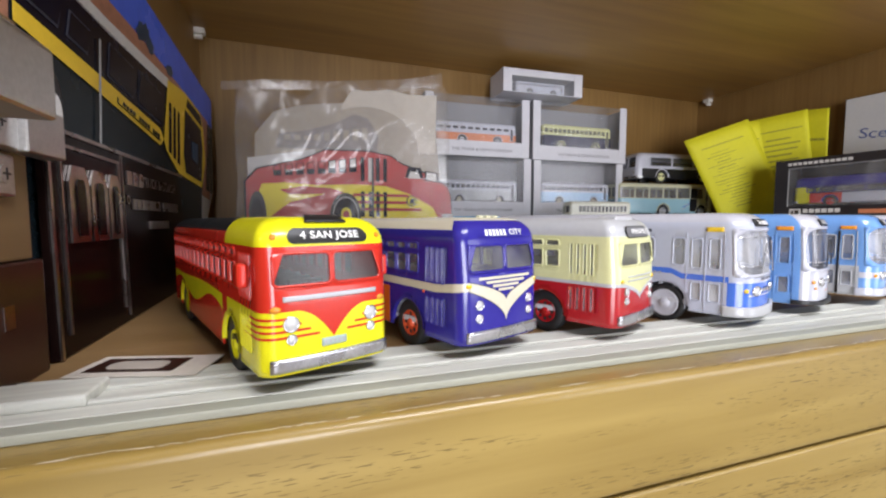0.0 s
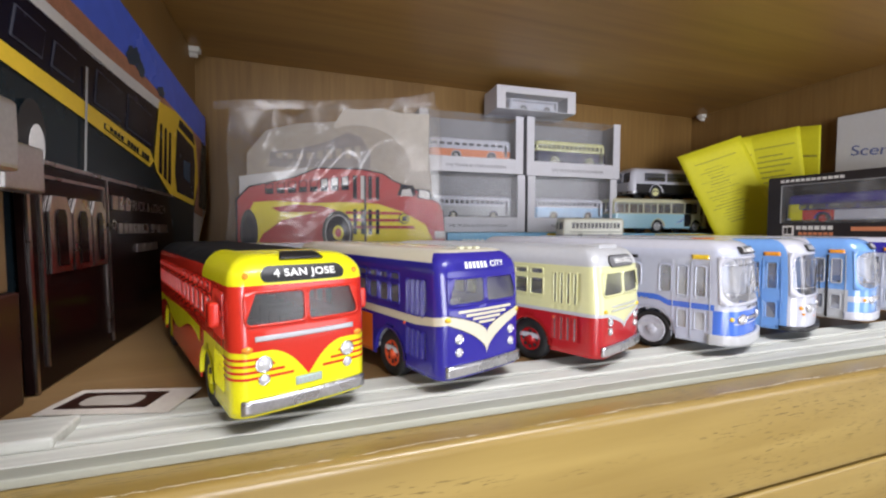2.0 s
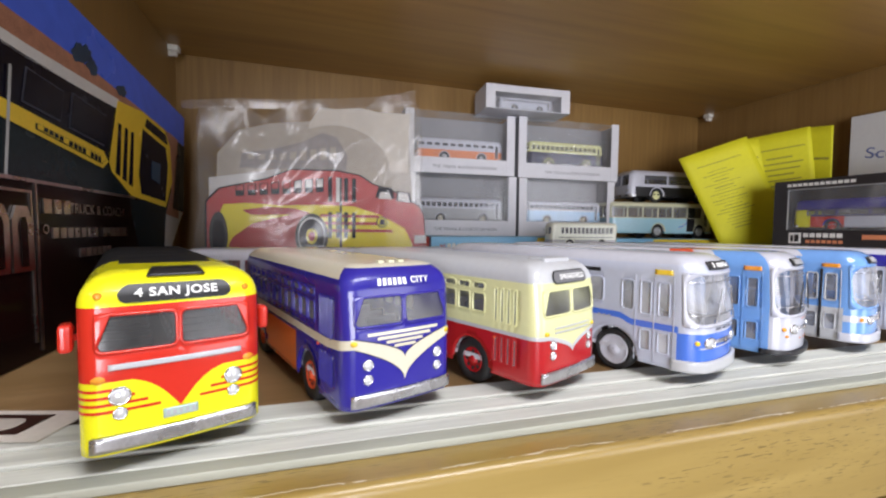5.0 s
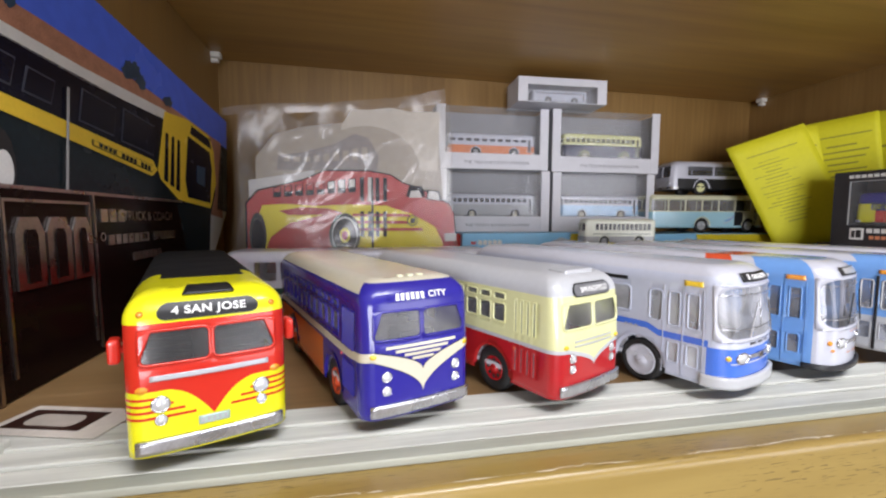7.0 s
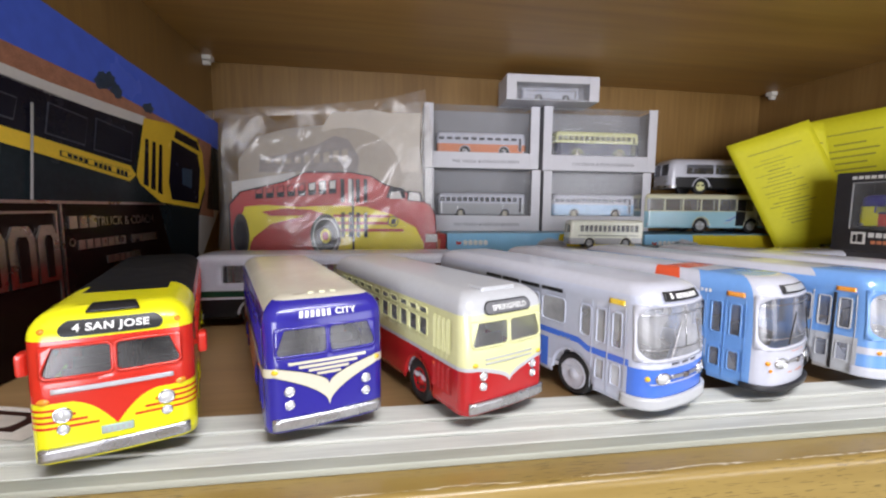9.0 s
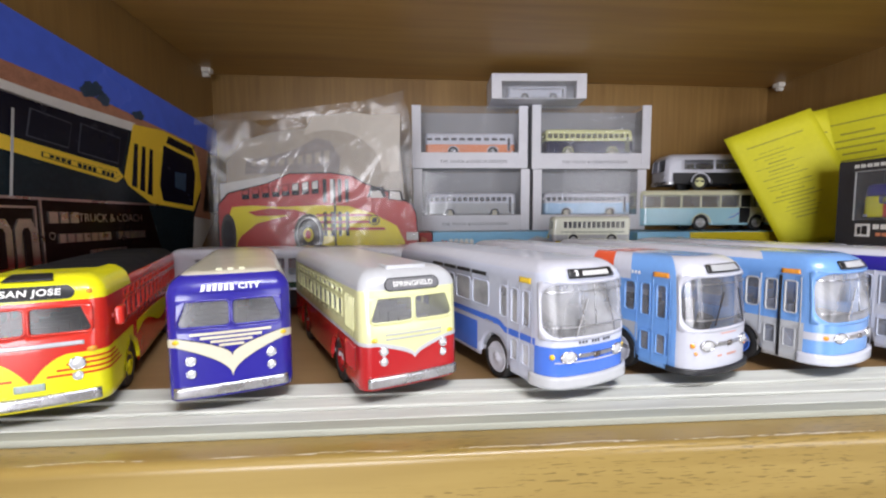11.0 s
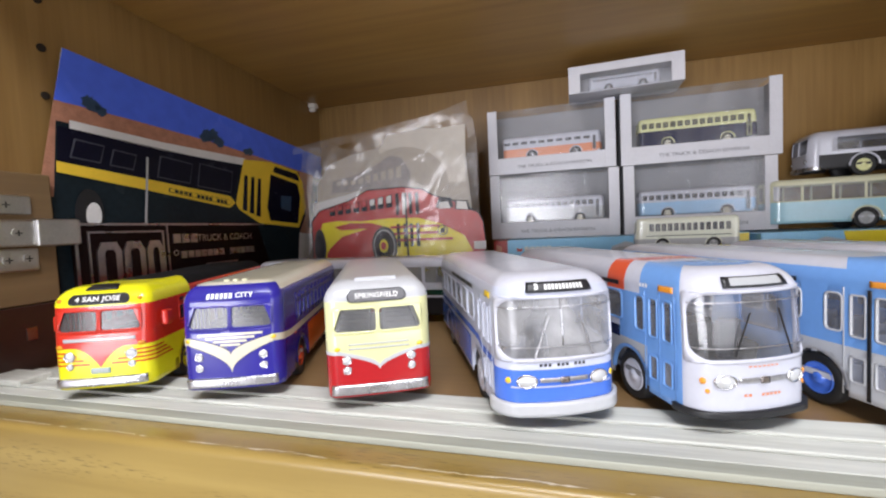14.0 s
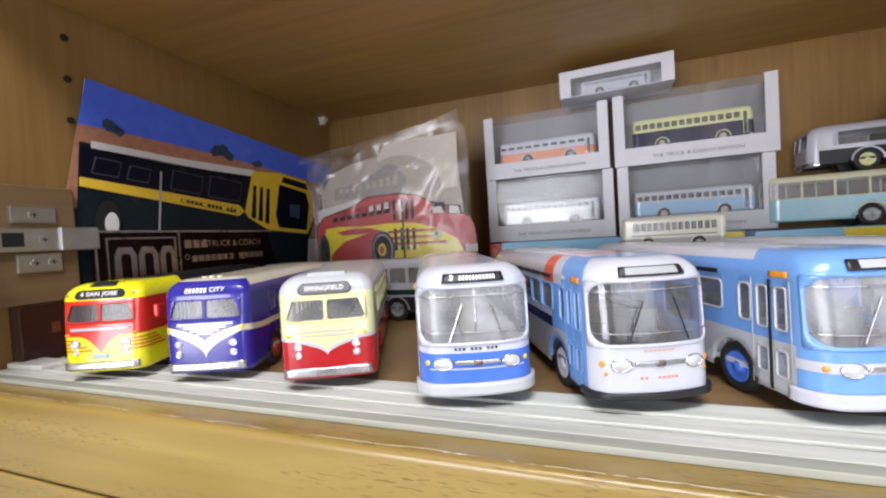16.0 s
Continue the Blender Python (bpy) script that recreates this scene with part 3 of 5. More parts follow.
def make_bus(name, label, m, s, mats, mat_of, zones, holes, arches, rim_mat, group, glass_mat=None, frame_mat=None, cabin=None, wheel_r=0.0122, rim_r=0.62, rim_label="", size=1.0, thick=0.0007, arch_mat=None, rim_holes=None, front_glass=None):
    """A model bus: skin with true window openings, panes, surrounds, cabin and wheels."""
    root = thing(name, m @ Matrix.Diagonal((size, size, size, 1)), label, "model bus", group)
    me = body_mesh(s, [h[:4] for h in holes], arches, zones, mat_of, mats)
    body = put("body", me, root)
    so = body.modifiers.new("thickness", "SOLIDIFY")
    so.thickness, so.offset = thick, -1
    for h in holes:
        u0, u1, z0, z1 = h[:4]
        r = h[4] if len(h) > 4 else 0.0012
        fm = (h[5] if len(h) > 5 else None) or frame_mat or mats[0]
        fw = h[6] if len(h) > 6 else 0.0009
        w = put("window", mesh_of("window", *ring(s, u0, u1, z0, z1, r, fw, 0.0001, 0.0003, r_out=0.0016 if r > 0.004 else None), fm), root)
        v, f = skin_strip(s, u0, u1, z0, z1, -0.0004)
        pane = put("pane", mesh_of("pane", v, f, front_glass if front_glass and h is holes[0] else glass_mat or GLASS), w)
        pane.visible_shadow = False
    # cabin floor with rows of seats
    cb = cabin or INSIDE
    rows = [(-s.W / 2 + 0.0015, s.W / 2 - 0.0015, 0.006, s.L - 0.003, s.z0 + 0.004, s.z0 + 0.0065)]
    y = 0.03
    while y < s.L - 0.02:
        for x0, x1 in ((-s.W / 2 + 0.003, -0.005), (0.005, s.W / 2 - 0.003)):
            rows.append((x0, x1, y, y + 0.0025, s.z0 + 0.0065, s.z0 + 0.026, 0.0008))
            rows.append((x0, x1, y - 0.008, y, s.z0 + 0.0065, s.z0 + 0.0145, 0.0008))
        y += 0.0155
    part("cabin", blocks(*rows), cb, root)
    for y, z, r in arches:
        for g in (-1, 1):
            n = 20
            verts, faces = [], []
            for k in range(n + 1):
                a = math.pi * (k / n)
                zz = max(s.z0, z + r * math.sin(a))
                for rr, off in ((r - 0.0009, 0.0005), (r + 0.0009, 0.0005), (r - 0.0009, -0.0012)):
                    verts.append(s.P(g * s.S(y + rr * math.cos(a)), max(s.z0, z + rr * math.sin(a)), off))
            for k in range(n):
                q = [3 * k, 3 * k + 1, 3 * k + 4, 3 * k + 3]
                faces += [q, [3 * k + 2, 3 * k, 3 * k + 3, 3 * k + 5]]
            put("wheel_arch", mesh_of("wheel_arch", verts, faces, arch_mat or frame_mat or mats[0]), root)
            wheel(root, g * (s.W / 2 - 0.0012), y, wheel_r, wheel_r, rim_mat, g, rim_r, rim_label, rim_holes)
    return root


def stripe(s, root, u0, u1, lo, hi, mat, name="stripe", off=0.00022, thick=0.0, label="", rows=4, n=None):
    v, f = skin_strip(s, u0, u1, lo, hi, off, thick, n, rows)
    return put(name, mesh_of(name, v, f, mat), root, label)


def bus_pose(x, y, turn):
    """The pose of a bus whose nose corner, on the side of its doors, stands at x, y."""
    return lambda s: pose(x, y, 0, 0, 0, turn) @ pose(s.W / 2, 0, 0)


FRONT = "model buses parked in a row"


def sides(s, rows):
    """Window openings on both sides, from rows of y0, y1, z0, z1 and what follows."""
    out = []
    for y0, y1, *rest in rows:
        out += [(-s.S(y1), -s.S(y0), *rest), (s.S(y0), s.S(y1), *rest)]
    return out


def pill(s, half, zc, h):
    """Lower and upper edge of a strip with round ends."""
    def k(u):
        d = max(0.0, abs(u) - (half - h)) / h
        return h * math.sqrt(max(0.0, 1 - min(1.0, d) ** 2))
    return (lambda u: zc - k(u)), (lambda u: zc + k(u))


def bars(s, root, z, us, w, h, mat, off=0.0008, name="sign_bar"):
    """Upright bars that stand for letters, side by side on the skin."""
    for u in us:
        v, f = skin_strip(s, u - w / 2, u + w / 2, z - h / 2, z + h / 2, off, n=2, rows=1)
        put(name, mesh_of(name, v, f, mat), root)


def text_on(s, root, text, u, z, size, mat, stretch=1.0, off=0.0009):
    return lettering(text, size, mat, root, s.frame_at(u, z, off), stretch, bold=0.06)


def mirror_on(s, root, u, z, mat, d=0.0032):
    m = s.frame_at(u, z, 0.0)
    part("mirror", blocks((-0.0036, 0.0036, -0.0046, 0.0046, d - 0.0020, d + 0.0018, 0.0017, 3), (-0.001, 0.001, -0.001, 0.001, -0.0005, d)), mat, root, m=m)


def wiper(s, root, u0, z0, u1, z1, mat, off=0.0012):
    part("wiper", rod(s.P(u0, z0, off), s.P(u1, z1, off + 0.0004), 0.00035, 8), mat, root)


# --- older rounded buses: three liveries on one kind of shell
def old_bus(name, label, x, y, turn, mats, mat_of, zones, rim, rim_label, roof_strip=None, frame_mat=None, L=0.180, cabin=None, low=None, rim_holes=RUBBER, pane=None, zw=(0.0390, 0.0535)):
    s = Shell(0.0530, L, 0.0670, 0.0092, 0.0060, 0.0105, lean=0.085, bulge=0.0016, zb=0.037)
    front = [(-0.0218, -0.0006, *zw, 0.0016, None, 0.0010), (0.0006, 0.0218, *zw, 0.0016, None, 0.0010)]
    rows, yy = [], 0.0545
    while yy < L - 0.016:
        rows += [(yy, yy + 0.0088, 0.0395, 0.0490, 0.0008), (yy, yy + 0.0088, 0.0512, 0.0545, 0.0010)]
        yy += 0.0122
    rows += [(0.0330, 0.0415, 0.0395, 0.0490, 0.0008), (0.0330, 0.0415, 0.0512, 0.0545, 0.0010), (0.0437, 0.0522, 0.0395, 0.0490, 0.0008), (0.0437, 0.0522, 0.0512, 0.0545, 0.0010)]
    holes = front + sides(s, rows)
    # narrow upright lights of the folding doors
    for k in range(4):
        a = s.S(0.0125 + 0.0040 * k)
        holes += [(-a - 0.0018, -a, 0.036, 0.0530, 0.0005, None, 0.0006), (-a - 0.0018, -a, 0.0160, 0.029, 0.0005, low, 0.0006)]
    arches = [(0.0425, 0.0118, 0.0142), (L - 0.045, 0.0118, 0.0142)]
    root = make_bus(name, label, bus_pose(x, y, turn)(s), s, mats, mat_of, zones, holes, arches, rim, FRONT, rim_r=0.55, rim_label=rim_label, frame_mat=frame_mat, cabin=cabin, arch_mat=low, rim_holes=rim_holes, glass_mat=pane)
    # the windshield's outer posts lean in towards the roof
    for g in (-1, 1):
        a, b, rise = 0.0180, 0.0220, zw[1] - zw[0]
        stripe(s, root, min(g * a, g * b), max(g * a, g * b), lambda u: zw[1] + 0.0004 - rise * max(0.0, min(1.0, (abs(u) - a) / (b - a))), zw[1] + 0.0006, frame_mat or mats[0], "windshield_post", 0.0003, 0.0003, n=12)
    w = s.a + s.arc * 0.30
    stripe(s, root, -w, w, 0.0106, 0.0154, SILVERB, "bumper", 0.0004, 0.0013, "silver bumper")
    part("bumper_bracket", block(-0.018, 0.018, 0.005, 0.012, 0.0100, 0.0128), BLACK, root)
    return root, s


# yellow and red bus
m1 = [YELLOW, RED, ROOF_K]


def livery_1(x, y, z, u):
    if z > 0.0560:
        return 0 if y < 0.034 + 0.55 * abs(x) else (1 if z < 0.0610 else 2)
    if z > 0.0325:
        return 1
    return 0 if y < 0.048 else 1


b1, s1 = old_bus("toy_bus", "yellow and red diecast model bus with rounded nose", -0.0127, 0.1535, 20.5, m1, livery_1, (0.0325, 0.0560, 0.0610), YELLOW, "yellow rim", L=0.208, frame_mat=RED, low=YELLOW, rim_holes=None, pane=GLASS_D, zw=(0.0418, 0.0534), cabin=BLACK)
stripe(s1, b1, -0.0224, 0.0224, lambda u: 0.0210 + 0.0128 * math.tanh(abs(u) / 0.0088), 0.0346, RED, "nose_panel", label="red V-shaped nose panel", rows=6)
for k in range(4):
    z = 0.0226 + 0.0023 * k
    for g in (-1, 1):
        a, b = 0.0056 + 0.0034 * k, s1.S(0.0215 - 0.003 * k)
        stripe(s1, b1, min(g * a, g * b), max(g * a, g * b), z, z + 0.0009, RED, label="thin red stripe")
for g in (-1, 1):
    a, b = s1.S(0.056), s1.S(0.198)
    stripe(s1, b1, min(g * a, g * b), max(g * a, g * b), lambda u: 0.020 + 0.009 * math.sin(4 + (abs(u) - 0.08) * 32) ** 2, lambda u: 0.0325 + 0.001 * math.sin((abs(u) - 0.08) * 40), YELLOW, "swoosh", label="yellow sweeping side flash")
stripe(s1, b1, -0.0190, 0.0190, 0.0362, 0.0380, SILVER, "belt_trim", 0.0003, 0.0003, "silver belt trim")
stripe(s1, b1, -0.0170, 0.0170, *pill(s1, 0.0165, 0.0597, 0.0028), BLACK, "destination_sign", 0.0004, label="black destination sign", n=90)
lettering("4 SAN JOSE", 0.0040, LETTER_W, b1, s1.frame_at(0, 0.0597, 0.0009), 1.10, bold=0.03)
stripe(s1, b1, -0.0098, 0.0098, 0.0643, 0.0668, BLACK, "route_box", 0.0006, 0.0004, "black upper sign")
for g in (-1, 1):
    lamp_at(s1, b1, g * 0.0162, 0.0278, 0.0030, LENS)
    lamp_at(s1, b1, g * 0.0162, 0.0222, 0.0020, LENS)
    lamp_at(s1, b1, g * 0.0215, 0.0335, 0.0019, AMBER, "marker_lamp", False, 0.0012)
    lamp_at(s1, b1, g * 0.0215, 0.0595, 0.0011, AMBER, "marker_lamp", False)
    mirror_on(s1, b1, g * s1.S(0.0125), 0.0455, RED)
stripe(s1, b1, -0.0050, 0.0050, 0.0178, 0.0208, PLATE_G, "number_plate", 0.0004, 0.0004, "grey number plate")
bars(s1, b1, 0.0193, [-0.0036 + 0.0018 * k for k in range(5)], 0.0010, 0.0016, GREY_P, 0.0010, "plate_bar")

# royal blue bus with a cream roof
m2 = [BLUE_D, CREAM, ORANGE]
b2, s2 = old_bus("toy_bus", "royal blue diecast model bus with cream roof and belt", 0.0672, 0.1635, 19, m2,
                 lambda x, y, z, u: 1 if z > 0.0612 and (y > 0.006 or z > 0.0655) else (2 if z < 0.030 and y > 0.060 else 0), (0.0612, 0.0655, 0.030), ORANGE_R, "orange-red rim", L=0.180, cabin=INSIDE_L, zw=(0.0424, 0.0540))
a = s2.S(0.172)
for g in (-1, 1):
    stripe(s2, b2, min(g * 0.0222, g * a), max(g * 0.0222, g * a), lambda u: 0.0318 + 0.0022 * max(0.0, 1 - (abs(u) - 0.0222) / 0.02), lambda u: 0.0356 + 0.0022 * max(0.0, 1 - (abs(u) - 0.0222) / 0.02), CREAM, "belt", label="cream belt stripe")
stripe(s2, b2, -0.0224, 0.0224, lambda u: 0.0178 + 0.0158 * (abs(u) / 0.0224) ** 0.53, lambda u: 0.0284 + 0.0098 * (abs(u) / 0.0224) ** 0.53, BLACK, "chevron_outline", 0.00016, label="thin black outline of the V", rows=3, n=80)
stripe(s2, b2, -0.0224, 0.0224, lambda u: 0.0183 + 0.0157 * (abs(u) / 0.0224) ** 0.53, lambda u: 0.0279 + 0.0099 * (abs(u) / 0.0224) ** 0.53, CREAM, "chevron", 0.0003, label="cream V on the nose", rows=3, n=80)
for k, h in enumerate((0.0170, 0.0128, 0.0088, 0.0052)):
    stripe(s2, b2, -h, h, 0.0385 - 0.0019 * k, 0.0397 - 0.0019 * k, CREAM, "chevron_bar", 0.0004, label="cream nose bar")
bars(s2, b2, 0.0597, [-0.0112 + 0.0024 * k for k in range(6)], 0.0016, 0.0027, LETTER_W, 0.0006)
stripe(s2, b2, -0.0150, 0.0150, 0.0578, 0.0616, BLUE_D, "destination_sign", 0.0004)
lettering("CITY", 0.0038, LETTER_W, b2, s2.frame_at(0.0082, 0.0597, 0.0009), 1.05, bold=0.03)
for x in (-0.005, 0.0, 0.005):
    part("roof_lamp", block(x - 0.0014, x + 0.0014, 0.010, 0.0130, 0.0668, 0.0680, 0.0006), CREAM_P, b2)
for g in (-1, 1):
    lamp_at(s2, b2, g * 0.0168, 0.0272, 0.0023, LENS)
    lamp_at(s2, b2, g * 0.0168, 0.0212, 0.0021, LENS)
    lamp_at(s2, b2, g * 0.0224, 0.0362, 0.0015, AMBER_Y, "marker_lamp", False, 0.0011)
    lamp_at(s2, b2, g * s2.S(0.028), 0.031, 0.0007, ORANGE_R, "marker_lamp", False)

# pale yellow and red bus with a silver roof
m3 = [CREAM_Y, RED_D, SILVER]
b3, s3 = old_bus("toy_bus", "pale yellow and red diecast model bus with silver roof", 0.1532, 0.1650, 24, m3,
                 lambda x, y, z, u: 2 if z > 0.0570 else (1 if z < 0.0312 else 0), (0.0570, 0.0312), RED_D, "red rim", L=0.180, cabin=INSIDE_L, low=RED_D, zw=(0.0415, 0.0532))
a = s3.S(0.172)
for g in (-1, 1):
    stripe(s3, b3, min(g * 0.0195, g * a), max(g * 0.0195, g * a), 0.0306, 0.0324, SILVER, "belt", label="silver belt stripe")
stripe(s3, b3, -0.0195, 0.0195, lambda u: 0.0222 + 0.0084 * (abs(u) / 0.0195) ** 0.55, lambda u: 0.0245 + 0.0079 * (abs(u) / 0.0195) ** 0.55, SILVER, "chevron", 0.0003, label="silver V on the nose", rows=2, n=60)
stripe(s3, b3, -0.0195, 0.0195, lambda u: 0.0244 + 0.0078 * (abs(u) / 0.0195) ** 0.55, 0.0325, CREAM_Y, "nose_panel", n=60)
for k in range(2):
    stripe(s3, b3, -0.0150, 0.0150, 0.0330 + 0.0022 * k, 0.0337 + 0.0022 * k, SILVER, "belt_trim", 0.0003, 0.0002)
stripe(s3, b3, -0.0150, 0.0150, *pill(s3, 0.0150, 0.0592, 0.0030), BLACK, "destination_sign", 0.0006, label="black destination sign", n=90)
stripe(s3, b3, -0.0143, 0.0143, *pill(s3, 0.0143, 0.0592, 0.0024), INSIDE, "sign_face", 0.0008, n=90)
lettering("SPRINGFIELD", 0.0036, LETTER_W, b3, s3.frame_at(0, 0.0591, 0.0014), 0.98, bold=0.02)
part("roof_box", block(-0.011, 0.011, 0.0075, 0.0190, 0.0650, 0.0681, 0.0014, 3), SILVER, b3)
for g in (-1, 1):
    lamp_at(s3, b3, g * 0.0160, 0.0278, 0.0023, LENS)
    lamp_at(s3, b3, g * 0.0160, 0.0228, 0.0021, LENS)
    lamp_at(s3, b3, g * 0.0205, 0.0335, 0.0015, AMBER_Y, "marker_lamp", False, 0.0010)
    lamp_at(s3, b3, g * s3.S(0.026), 0.028, 0.0008, ORANGE_R, "marker_lamp", False)


# --- newer buses with a deep curved windshield
def big_window_bus(name, label, x, y, turn, mats, mat_of, zones, rim, rim_label, front_mat, bumper_mat, door_mat, seal, L=0.215, zw=(0.0325, 0.0602), rim_r=0.60, amber=AMBER, frame_mat=None, wiper_mat=SILVERB, tint=None, pane=None, bumper=(0.0095, 0.0152), side=None):
    s = Shell(0.0550, L, 0.0700, 0.0092, 0.0085, 0.0110, lean=0.10, bulge=0.0046, zb=0.040)
    half = s.a + s.arc * 0.74
    holes = [(-half, half, *zw, 0.0078, front_mat, 0.0016)]
    rows, yy = [], 0.050
    while yy < L - 0.020:
        rows.append((yy, yy + 0.0185, 0.0400, 0.0545, 0.0022))
        yy += 0.0212
    holes += sides(s, rows)
    d0, d1 = 0.0125, 0.0222
    for y0 in (d0, d1):
        holes += [(-s.S(y0 + 0.0055), -s.S(y0), 0.0365, 0.0545, 0.0008, seal, 0.0008), (-s.S(y0 + 0.0055), -s.S(y0), 0.0165, 0.0275, 0.0008, seal, 0.0008)]
    holes += [(-s.S(0.0385), -s.S(0.0315), 0.0375, 0.0545, 0.0018, seal, 0.0008), (s.S(0.0140), s.S(0.0340), 0.0375, 0.0545, 0.0028, seal, 0.0008)]
    arches = [(0.0435, 0.0122, 0.0150), (L - 0.052, 0.0122, 0.0150)]
    root = make_bus(name, label, bus_pose(x, y, turn)(s), s, mats, mat_of, zones, holes, arches, rim, FRONT, side or GLASS_S, frame_mat, INSIDE_L if tint is None else tint, 0.0122, rim_r, rim_label, front_glass=pane or GLASS_C)
    w = s.a + s.arc + 0.002
    stripe(s, root, -w, w, *bumper, bumper_mat, "bumper", 0.0004, 0.0016)
    # windshield bars, wipers, driver's seat and steering wheel
    if pane is None:
        stripe(s, root, -0.00025, 0.00025, zw[0] + 0.0055, zw[1] - 0.0003, SILVERB, "mullion", 0.0001, 0.0002)
    for z in (zw[0] + 0.0052, zw[1] - 0.0042):
        stripe(s, root, -half + 0.001, half - 0.001, z, z + 0.0004, SILVERB, "windshield_bar", 0.0001, 0.0003)
    wiper(s, root, -0.0125, 0.0350, -0.0060, 0.0520, wiper_mat)
    wiper(s, root, 0.0130, 0.0345, 0.0070, 0.0530, wiper_mat)
    part("steering_wheel", rod((0.012, 0.0165, 0.026), (0.012, 0.0145, 0.0335), 0.0042, 16), BLACK, root)
    part("driver_seat", blocks((0.006, 0.018, 0.024, 0.0265, 0.016, 0.042, 0.001), (0.006, 0.018, 0.016, 0.024, 0.016, 0.023, 0.001)), INSIDE, root)
    # sign box over the windshield
    stripe(s, root, -0.0150, 0.0150, 0.0618, 0.0658, BLACK, "destination_sign", 0.0006, 0.0003, "black destination sign")
    # headlights in oval surrounds
    for g in (-1, 1):
        lamp_at(s, root, g * 0.0160, 0.0244, 0.0046, LENS, "headlight", True, 0.0030)
        lamp_at(s, root, g * 0.0236, 0.0246, 0.0013, amber, "turn_signal", False)
        stripe(s, root, min(g * s.S(0.0105), g * s.S(0.0200)), max(g * s.S(0.0105), g * s.S(0.0200)), 0.0588, 0.0613, amber, "marker_lamp", 0.0004, 0.0005, "amber corner lamp")
    stripe(s, root, -0.0108, 0.0108, 0.0238, 0.0256, SILVERB, "grille_bar", 0.0003, 0.0004)
    stripe(s, root, -0.0020, 0.0020, 0.0234, 0.0260, PLAQUE_S, "badge", 0.0009, 0.0003)
    # roof vents along the sides
    for k in range(4):
        a0, a1 = s.S(0.052 + 0.019 * k), s.S(0.069 + 0.019 * k)
        for g in (-1, 1):
            stripe(s, root, min(g * a0, g * a1), max(g * a0, g * a1), 0.0578, 0.0600, BLACK, "vent", 0.0003)
    # door joint
    for y0 in (0.0098, 0.0200, 0.0302):
        stripe(s, root, -s.S(y0 + 0.0005), -s.S(y0), 0.0100, 0.0575, seal, "door_seal", 0.0002, 0.0002)
    return root, s


# pale silver bus with blue bands
m4 = [LILAC, BLUE_M, SILVERB, WHITE]


def livery_4(x, y, z, u):
    if z > 0.0645:
        return 3
    if z < 0.0292 and y < 0.0080:
        return 1
    return 0


b4, s4 = big_window_bus("toy_bus", "pale silver diecast model bus with blue band and big windshield", 0.2395, 0.1590, 21, m4, livery_4, (0.0292, 0.0645), WHITE, "white rim", WHITE, SILVER, LILAC, LILAC, L=0.200, amber=AMBER_Y, frame_mat=LILAC, rim_r=0.72, zw=(0.0335, 0.0598), side=GLASS_C)
for g in (-1, 1):
    a0, a1 = s4.S(0.0078), s4.S(0.190)
    stripe(s4, b4, min(g * a0, g * a1), max(g * a0, g * a1), lambda u: 0.0290 + 0.0028 * min(1, max(0, (abs(u) - s4.S(0.033)) / 0.006)), lambda u: 0.0325 + 0.0028 * min(1, max(0, (abs(u) - s4.S(0.033)) / 0.006)), BLUE_M, "belt", label="blue belt stripe", n=80)
    stripe(s4, b4, min(g * s4.S(0.062), g * a1), max(g * s4.S(0.062), g * a1), 0.0110, 0.0290, BLUE_M, "skirt_panel", label="blue lower panel")
stripe(s4, b4, -0.0225, 0.0225, 0.0215, 0.0222, LILAC, "nose_line", 0.0003)
text_on(s4, b4, "3", -0.0105, 0.0638, 0.0038, LETTER_W, 1.0, 0.0013)
bars(s4, b4, 0.0638, [-0.0062 + 0.00165 * k for k in range(11)], 0.0011, 0.0020, LETTER_W, 0.0011)
bars(s4, b4, 0.0312, [-0.0100 + 0.0019 * k for k in range(11) if k not in (3, 7)], 0.0012, 0.0013, LETTER_K, 0.0003)
bars(s4, b4, 0.0320, [-s4.S(0.046 + 0.003 * k) for k in range(3)], 0.0018, 0.0012, GREY_P, 0.0003)

# sky blue bus with a white face
m5 = [BLUE_S, WHITE, ORANGE_R, GREY_P, NAVY]


def livery_5(x, y, z, u):
    if y < 0.0075:
        return 1
    if z > 0.0555:
        return 0 if y < 0.035 else (2 if 0.047 < y < 0.063 else 1)
    if 0.052 < y:
        return 1 if z > 0.036 else (4 if z > 0.030 else 3)
    if y > 0.030 and z < 0.031:
        return 3
    return 0


b5, s5 = big_window_bus("toy_bus", "sky blue diecast model bus with white face and roof", 0.3175, 0.1680, 22, m5, livery_5, (0.036, 0.030, 0.031, 0.0555), WHITE, "white rim", WHITE, BLACK, BLUE_S, BLUE_S, L=0.220, frame_mat=BLUE_S, wiper_mat=BLACK, tint=INSIDE, rim_r=0.66, pane=GLASS_M, bumper=(0.0094, 0.0122))
stripe(s5, b5, -0.0120, 0.0120, 0.0626, 0.0654, GREY_P, "sign_face", 0.0010, label="blank grey sign face")
bars(s5, b5, 0.0302, [-0.006 + 0.0020 * k for k in range(7)], 0.0013, 0.0006, SALMON, 0.0004, "nose_lettering_bar")
bars(s5, b5, 0.0185, [-0.0080 + 0.0019 * k for k in range(9) if k not in (2, 3)], 0.0013, 0.0010, SALMON, 0.0004, "nose_lettering_bar")
bars(s5, b5, 0.0600, [-s5.S(0.0290 + 0.0022 * k) for k in range(3)], 0.0014, 0.0017, LETTER_W, 0.0004, "number_bar")
for g in (-1, 1):
    lamp_at(s5, b5, g * 0.0222, 0.0205, 0.0009, AMBER, "marker_lamp", False)

